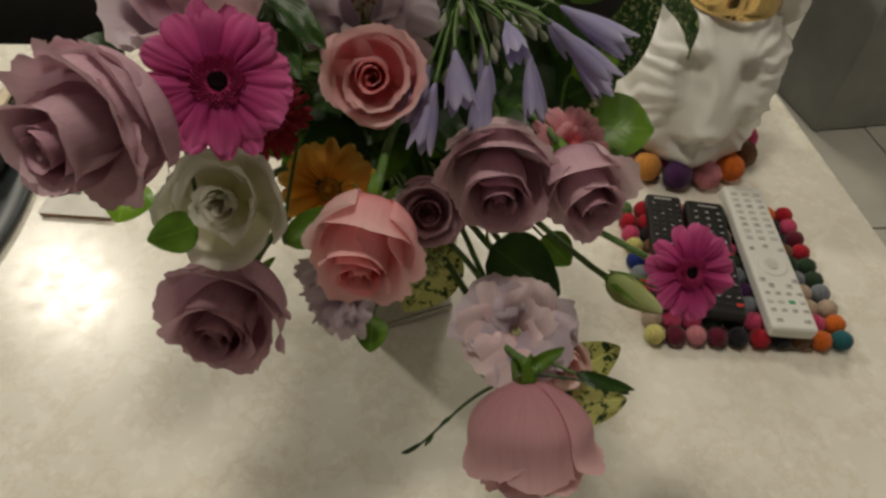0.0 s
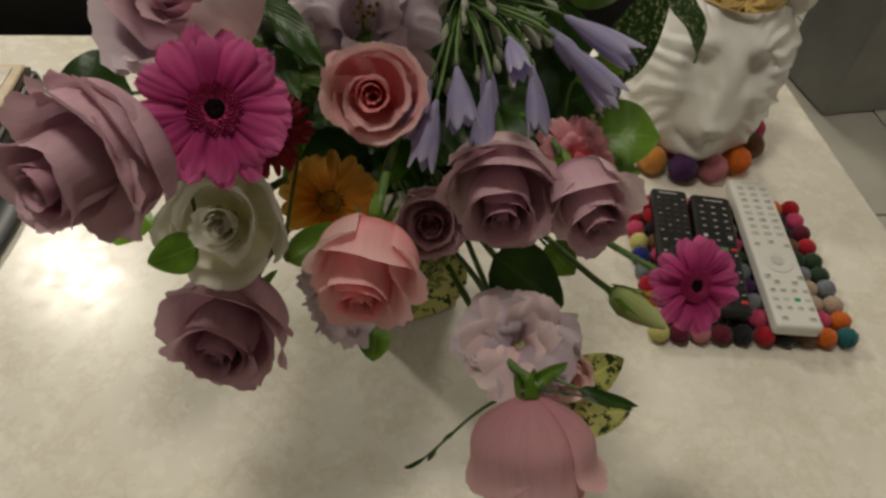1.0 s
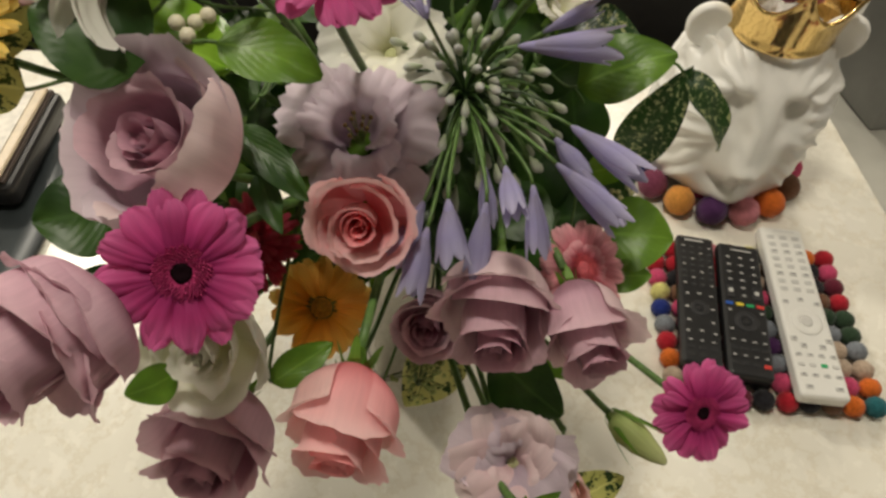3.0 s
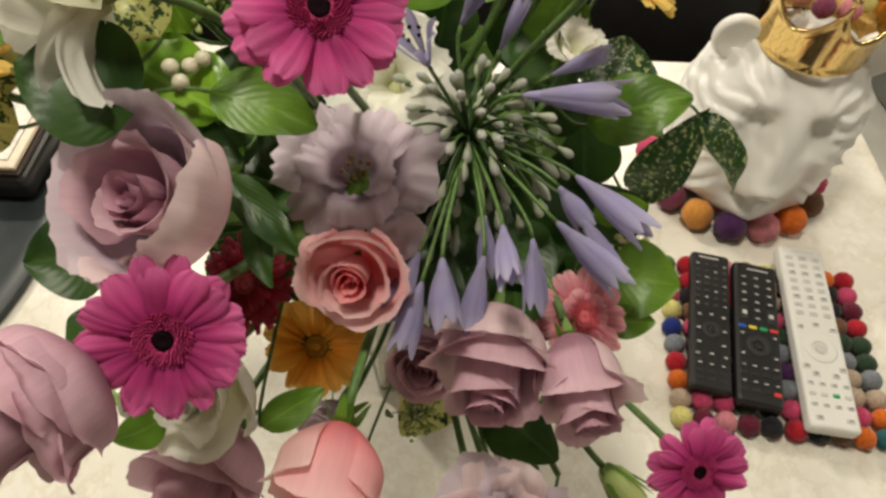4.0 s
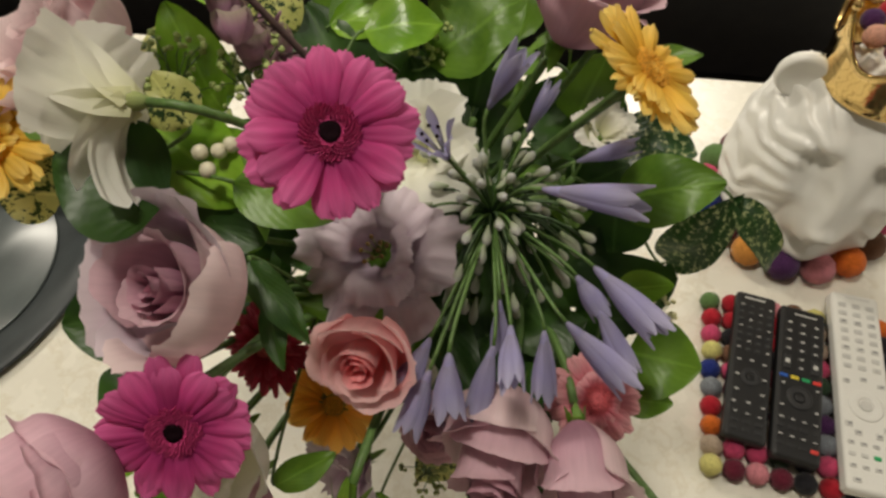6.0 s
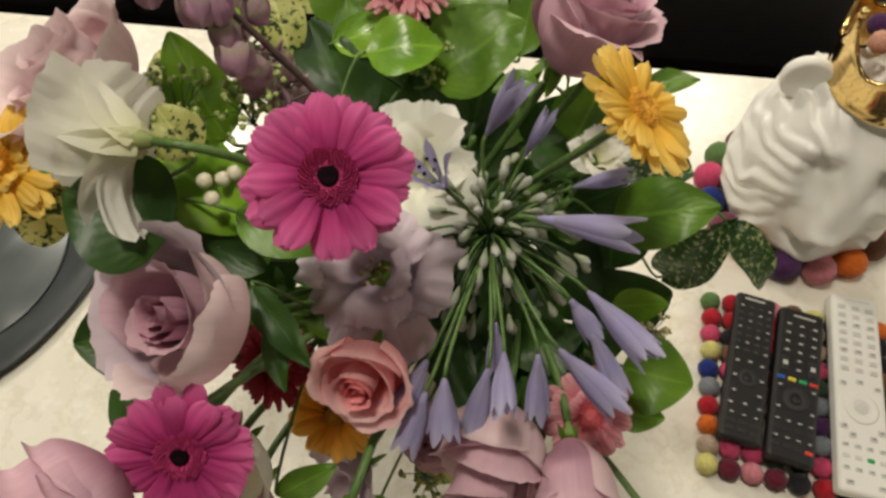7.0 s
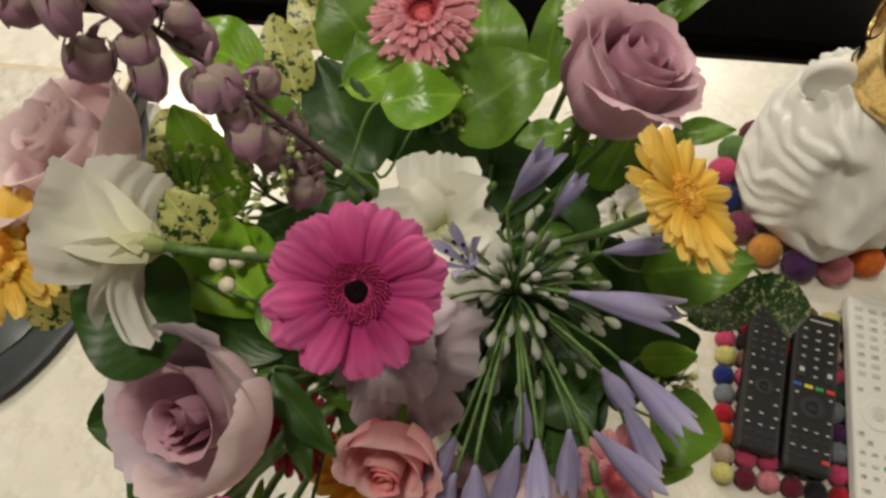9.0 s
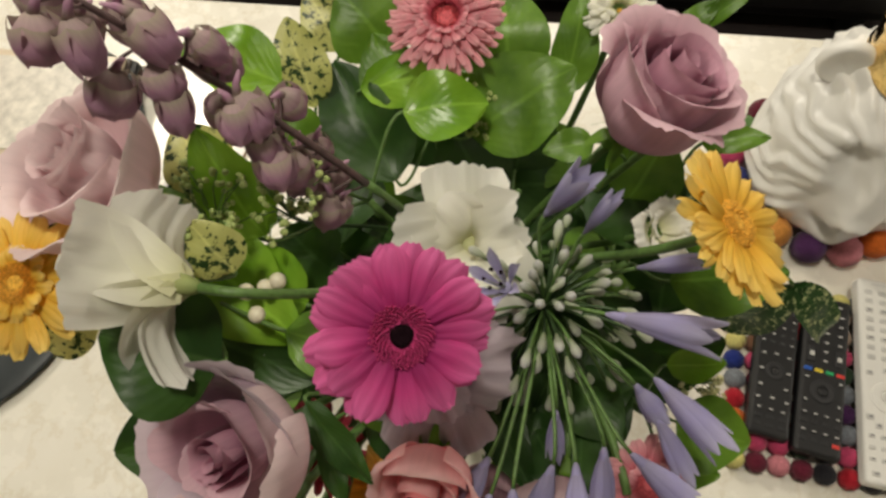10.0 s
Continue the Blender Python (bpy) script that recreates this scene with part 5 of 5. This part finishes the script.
spray("stem with a round bright leaf", (-0.135, 0.562, 0.428), (
    ((-0.117, 0.556, 0.461), (-0.165, 0.548, 0.485), (0, -0.2, 0.98), 0.042, BRIGHT, 0.12),
    ((-0.100, 0.544, 0.425), (-0.129, 0.551, 0.444), UP, 0.030, GREEN, 0.08)), 73)
spray("stem of yellow leaves with dark spots", (-0.131, 0.543, 0.414), (
    ((-0.111, 0.572, 0.423), (-0.136, 0.607, 0.456), UP, 0.036, GOLD, 0.05),
    ((-0.130, 0.493, 0.450), (-0.159, 0.513, 0.465), UP, 0.040, GOLD, 0.05),
    ((-0.110, 0.614, 0.427), (-0.136, 0.639, 0.448), UP, 0.030, GOLD, 0.05),
    ((-0.128, 0.485, 0.433), (-0.149, 0.493, 0.442), UP, 0.022, GOLD, 0.05)), 74)
spray("stem of large leaves at the outer edge", (-0.130, 0.440, 0.430), (
    ((-0.081, 0.401, 0.473), (-0.125, 0.395, 0.493), UP, 0.056, DARKGREEN, 0.08),
    ((-0.066, 0.446, 0.438), (-0.118, 0.448, 0.444), UP, 0.046, BRIGHT, 0.04),
    ((-0.061, 0.423, 0.467), (-0.014, 0.427, 0.451), UP, 0.032, GREEN, 0.10),
    ((-0.120, 0.420, 0.432), (-0.048, 0.412, 0.436), UP, 0.044, DARKGREEN, 0.06),
    ((-0.133, 0.416, 0.493), (-0.148, 0.416, 0.502), UP, 0.030, GREEN, 0.08)), 75)
spray("leaf with golden spots over the table", (-0.150, 0.440, 0.420), (
    ((-0.166, 0.430, 0.448), (-0.199, 0.428, 0.468), UP, 0.050, GOLD, 0.06),
    ((-0.164, 0.411, 0.434), (-0.192, 0.400, 0.441), UP, 0.036, GOLD, 0.06),
    ((-0.089, 0.440, 0.479), (-0.109, 0.450, 0.499), UP, 0.028, GOLD, 0.06)), 76)
spray("stem of leaves above the bells", (-0.060, 0.520, 0.420), (
    ((-0.090, 0.466, 0.463), (-0.123, 0.492, 0.505), UP, 0.034, BRIGHT, 0.06),
    ((-0.115, 0.488, 0.483), (-0.101, 0.461, 0.461), UP, 0.026, BRIGHT, 0.06),
    ((-0.050, 0.562, 0.452), (-0.006, 0.579, 0.453), UP, 0.040, BRIGHT, 0.06)), 77)
spray("stem of dark leaves behind the agapanthus", (0.090, 0.530, 0.400), (
    ((0.082, 0.562, 0.414), (0.093, 0.589, 0.447), (0.2, -0.5, 0.8), 0.044, GREEN, 0.08),
    ((0.066, 0.566, 0.391), (0.075, 0.594, 0.422), (0.2, -0.5, 0.8), 0.050, DARKGREEN, 0.08),
    ((0.119, 0.532, 0.386), (0.175, 0.541, 0.412), (0.1, -0.4, 0.9), 0.044, GREEN, 0.10),
    ((0.089, 0.537, 0.376), (0.122, 0.555, 0.394), UP, 0.040, DARKGREEN, 0.08),
    ((0.113, 0.593, 0.439), (0.145, 0.596, 0.452), (0.1, -0.3, 0.9), 0.016, GREEN, 0.10)), 78)
spray("aucuba stem with cream-speckled dark leaves", (0.140, 0.560, 0.390), (
    ((0.166, 0.549, 0.312), (0.187, 0.540, 0.404), (-0.1, -0.75, 0.65), 0.036, AUCUBA, 0.08),
    ((0.182, 0.541, 0.400), (0.224, 0.541, 0.340), (0.6, -0.5, 0.6), 0.026, AUCUBA, 0.14),
    ((0.111, 0.586, 0.382), (0.161, 0.576, 0.393), (0.2, -0.4, 0.85), 0.046, AUCUBA, 0.15)), 79)
spray("stem with a glossy leaf over the table", (0.130, 0.480, 0.300), (
    ((0.150, 0.469, 0.320), (0.193, 0.466, 0.327), (0.2, -0.5, 0.8), 0.050, GREEN, 0.10),
    ((0.133, 0.495, 0.346), (0.165, 0.502, 0.356), (0.2, -0.4, 0.85), 0.022, BRIGHT, 0.10),
    ((0.152, 0.443, 0.307), (0.182, 0.445, 0.313), (0.2, -0.5, 0.8), 0.022, GREEN, 0.10)), 80)
spray("low stem with one dark green leaf", (0.090, 0.420, 0.290), (
    ((0.090, 0.397, 0.267), (0.137, 0.365, 0.259), (0.05, -0.75, 0.6), 0.046, DARKGREEN, 0.08),
    ((0.125, 0.409, 0.269), (0.146, 0.394, 0.259), (0.05, -0.75, 0.6), 0.026, GREEN, 0.08)), 81)
spray("low yellow leaf with dark spots beside the vase", (0.030, 0.450, 0.250), (
    ((0.062, 0.431, 0.229), (0.032, 0.382, 0.202), (0.1, -0.8, 0.55), 0.046, GOLD, 0.05),
    ((0.012, 0.364, 0.216), (0.013, 0.343, 0.201), (0.0, -0.9, 0.4), 0.024, GREEN, 0.08)), 82)
spray("drooping yellow leaves with dark spots", (0.140, 0.360, 0.250), (
    ((0.139, 0.320, 0.232), (0.178, 0.337, 0.248), (0.05, -0.7, 0.7), 0.030, GOLD, 0.06),
    ((0.137, 0.308, 0.224), (0.184, 0.309, 0.231), (0.05, -0.8, 0.6), 0.034, GOLD, 0.06)), 83)
spray("narrow rose leaves on a thin stem", (0.110, 0.315, 0.262), (

    ((0.111, 0.297, 0.267), (0.135, 0.310, 0.279), (0, -0.7, 0.7), 0.010, GREEN, 0.06),
    ((0.142, 0.296, 0.274), (0.175, 0.288, 0.276), (0, -0.7, 0.7), 0.009, DARKGREEN, 0.10),
    ((0.082, 0.335, 0.266), (0.099, 0.294, 0.251), (-0.2, -0.9, 0.3), 0.018, GREEN, 0.06)), 84, STEM)
spray("bright leaf under a mauve rose", (-0.090, 0.340, 0.400), (
    ((-0.098, 0.319, 0.369), (-0.102, 0.298, 0.359), (0.1, -0.8, 0.5), 0.026, BRIGHT, 0.08),
    ((-0.070, 0.314, 0.346), (-0.089, 0.297, 0.349), (0.1, -0.8, 0.5), 0.022, GREEN, 0.08)), 85)
spray("narrow dark leaves between the roses", (-0.030, 0.420, 0.380), (
    ((-0.049, 0.400, 0.439), (-0.010, 0.375, 0.420), (0.1, -0.5, 0.85), 0.018, DARKGREEN, 0.06),
    ((-0.040, 0.391, 0.417), (-0.021, 0.363, 0.408), (0.1, -0.6, 0.8), 0.014, DARKGREEN, 0.06),
    ((-0.029, 0.327, 0.324), (-0.001, 0.352, 0.332), (0.1, -0.6, 0.8), 0.020, GREEN, 0.06)), 86)
spray("rose leaves near the highest rose", (0.090, 0.570, 0.480), (
    ((0.055, 0.576, 0.443), (0.029, 0.564, 0.440), (0, -0.3, 0.9), 0.020, GREEN, 0.06),
    ((0.085, 0.636, 0.472), (0.101, 0.648, 0.488), (0, -0.3, 0.9), 0.014, GREEN, 0.06),
    ((0.095, 0.639, 0.476), (0.116, 0.652, 0.496), (0, -0.3, 0.9), 0.010, GREEN, 0.10),
    ((0.072, 0.577, 0.420), (0.104, 0.541, 0.403), (0.1, -0.4, 0.9), 0.060, DARKGREEN, 0.06)), 87)

# next three stems are added to close bright gaps, their dark colour acting as shade
spray("stem of dark leaves under the highest gerbera", (-0.060, 0.470, 0.430), (
    ((-0.061, 0.452, 0.414), (-0.097, 0.458, 0.424), UP, 0.045, DARKGREEN, 0.08),
    ((-0.065, 0.443, 0.410), (-0.092, 0.428, 0.416), UP, 0.040, GREEN, 0.08),
    ((-0.066, 0.471, 0.426), (-0.093, 0.485, 0.436), UP, 0.040, DARKGREEN, 0.08)), 88)

spray("stem of dark leaves between the taller flowers", (0.020, 0.560, 0.400), (
    ((-0.033, 0.600, 0.356), (-0.074, 0.631, 0.380), UP, 0.060, DARKGREEN, 0.06),
    ((-0.031, 0.594, 0.352), (0.006, 0.639, 0.372), UP, 0.060, DARKGREEN, 0.06),
    ((-0.009, 0.587, 0.350), (0.051, 0.600, 0.356), UP, 0.055, DARKGREEN, 0.06),
    ((0.007, 0.604, 0.353), (0.051, 0.634, 0.367), UP, 0.050, GREEN, 0.06),
    ((0.002, 0.558, 0.388), (-0.031, 0.587, 0.417), UP, 0.050, DARKGREEN, 0.06),
    ((0.014, 0.581, 0.390), (0.015, 0.615, 0.416), UP, 0.050, DARKGREEN, 0.06)), 89)
spray("stem of dark leaves behind the bell flowers", (-0.110, 0.500, 0.410), (
    ((-0.131, 0.481, 0.398), (-0.180, 0.489, 0.422), UP, 0.060, DARKGREEN, 0.06),
    ((-0.134, 0.492, 0.403), (-0.171, 0.518, 0.423), UP, 0.050, DARKGREEN, 0.06),
    ((-0.100, 0.497, 0.390), (-0.077, 0.458, 0.380), UP, 0.050, DARKGREEN, 0.06)), 90)

# dark leaves closing gaps behind the blooms; their colour also stands for shade
spray("stem of dark leaves filling shaded gaps at the back of the bouquet", (0.070, 0.520, 0.330), (
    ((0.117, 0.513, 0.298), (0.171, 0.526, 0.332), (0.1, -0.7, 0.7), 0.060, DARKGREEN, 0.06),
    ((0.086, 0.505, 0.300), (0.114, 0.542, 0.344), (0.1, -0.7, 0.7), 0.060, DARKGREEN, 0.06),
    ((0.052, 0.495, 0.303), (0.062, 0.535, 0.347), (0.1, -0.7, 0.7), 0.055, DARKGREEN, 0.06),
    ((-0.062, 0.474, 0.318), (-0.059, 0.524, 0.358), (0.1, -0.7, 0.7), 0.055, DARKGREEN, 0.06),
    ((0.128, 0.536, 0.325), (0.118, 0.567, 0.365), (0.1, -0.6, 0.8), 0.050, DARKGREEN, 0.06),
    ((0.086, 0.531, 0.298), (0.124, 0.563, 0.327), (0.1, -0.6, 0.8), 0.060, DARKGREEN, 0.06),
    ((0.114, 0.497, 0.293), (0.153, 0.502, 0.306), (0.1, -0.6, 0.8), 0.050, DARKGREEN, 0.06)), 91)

spray("stem of dark leaves under the lilac lisianthus", (-0.110, 0.400, 0.370), (
    ((-0.116, 0.376, 0.391), (-0.146, 0.356, 0.399), (0.0, -0.6, 0.8), 0.045, DARKGREEN, 0.06),
    ((-0.108, 0.355, 0.376), (-0.109, 0.322, 0.361), (0.0, -0.7, 0.7), 0.036, DARKGREEN, 0.06)), 92)

# leaves added in the heart of the bouquet, dark green standing in for shade
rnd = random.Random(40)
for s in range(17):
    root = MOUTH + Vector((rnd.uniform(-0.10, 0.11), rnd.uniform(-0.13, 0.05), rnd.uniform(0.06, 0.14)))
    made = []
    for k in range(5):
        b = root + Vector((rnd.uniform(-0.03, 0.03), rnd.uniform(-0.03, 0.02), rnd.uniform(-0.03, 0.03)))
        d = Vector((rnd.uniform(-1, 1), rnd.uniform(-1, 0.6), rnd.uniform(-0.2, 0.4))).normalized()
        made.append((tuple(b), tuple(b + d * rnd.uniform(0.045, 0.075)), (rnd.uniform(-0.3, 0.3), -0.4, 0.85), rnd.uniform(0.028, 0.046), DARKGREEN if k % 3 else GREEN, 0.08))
    spray("short stem of added inner leaves, coloured dark for shade", root, made, 200 + s)


# more added leaves, dark in colour to give the shade below the agapanthus
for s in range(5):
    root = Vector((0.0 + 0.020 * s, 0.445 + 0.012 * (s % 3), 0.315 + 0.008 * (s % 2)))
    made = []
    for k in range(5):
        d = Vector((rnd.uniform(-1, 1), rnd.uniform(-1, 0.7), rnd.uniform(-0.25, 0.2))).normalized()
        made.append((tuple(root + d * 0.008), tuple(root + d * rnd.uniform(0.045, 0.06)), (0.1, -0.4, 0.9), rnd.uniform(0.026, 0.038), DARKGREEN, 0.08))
    spray("short stem of added leaves, coloured dark for shade under the agapanthus", root, made, 260 + s)


def twig(label, points, seed):
    """A thin bare twig with a few shrivelled leaflets."""
    ob = thing("twig", label, "twig", Matrix.Translation(Vector(points[0])), "flowers in the vase")
    inv = ob.matrix_basis.inverted()
    pts = [inv @ p for p in bezier(*points, 14)]
    piece("stem", tube_mesh(pts, [0.0012 - 0.0006 * i / 14 for i in range(15)], 6, "stem", STEMDARK), ob)
    rnd = random.Random(seed)
    for k in (7, 10, 12, 13):
        way = pts[k + 1] - pts[k - 1]
        tip = pts[k] + way.normalized() * rnd.uniform(0.006, 0.011) + Vector((rnd.uniform(-1, 1), rnd.uniform(-1, 1), -0.6)) * 0.003
        piece("leaflet", blade(pts[k], tip, (0, -0.6, 0.7), 0.0026, DARKGREEN, 0.15, 0.3, seed + k), ob)


twig("thin dark twig with shrivelled leaflets, hanging over the table", ((0.097, 0.292, 0.258), (0.078, 0.278, 0.262), (0.068, 0.262, 0.252), (0.051, 0.255, 0.236)), 401)
twig("thin dark twig reaching over the spotted leaves", ((0.108, 0.296, 0.262), (0.118, 0.296, 0.272), (0.140, 0.294, 0.274), (0.172, 0.288, 0.272)), 402)

# ---- tiny filler blossoms ----
def filler(label, root, seed, mat, count=26, spread=0.018, size=0.0016):
    """A thin branching sprig of tiny blossoms."""
    root = Vector(root)
    ob = thing("filler_sprig", label, "flower sprig", Matrix.Translation(root), "flowers in the vase")
    rnd = random.Random(seed)
    heads = []
    for k in range(count):
        tip = Vector((rnd.uniform(-1, 1), rnd.uniform(-1, 1), rnd.uniform(-0.3, 1))) * spread
        mid = tip * 0.5 + Vector((rnd.uniform(-1, 1), rnd.uniform(-1, 1), 0)) * spread * 0.2
        branch = piece("branchlet", tube_mesh([(0, 0, -spread * 0.7), mid, tip], 0.0004, 4, "branchlet", STEM), ob)
        for j in range(3):
            piece("blossom", ball_mesh(size * rnd.uniform(0.7, 1.2), "blossom", mat, seed + k * 3 + j, 0.35), branch, "", Matrix.Translation(tip + Vector((rnd.uniform(-1, 1), rnd.uniform(-1, 1), rnd.uniform(-1, 1))) * size * 1.6))
    stem_to_vase(ob, root - Vector((0, 0, spread * 0.7)), (0, 0.3, -1), seed, STEMDARK, 0.0011)


filler("sprig of tiny cream-yellow blossoms", (0.162, 0.503, 0.311), 301, TINY, 22, 0.016)
filler("sprig of tiny greenish blossoms", (0.042, 0.377, 0.260), 302, TINYGREEN, 22, 0.016)
filler("sprig of tiny pale green blossoms among leaves", (-0.080, 0.479, 0.477), 303, TINYGREEN, 26, 0.018)
filler("sprig of tiny yellow-green blossoms", (-0.109, 0.462, 0.484), 304, TINYGREEN, 24, 0.016)
filler("sprig of pale green blossoms behind a rose", (-0.018, 0.586, 0.429), 305, TINYGREEN, 22, 0.014)
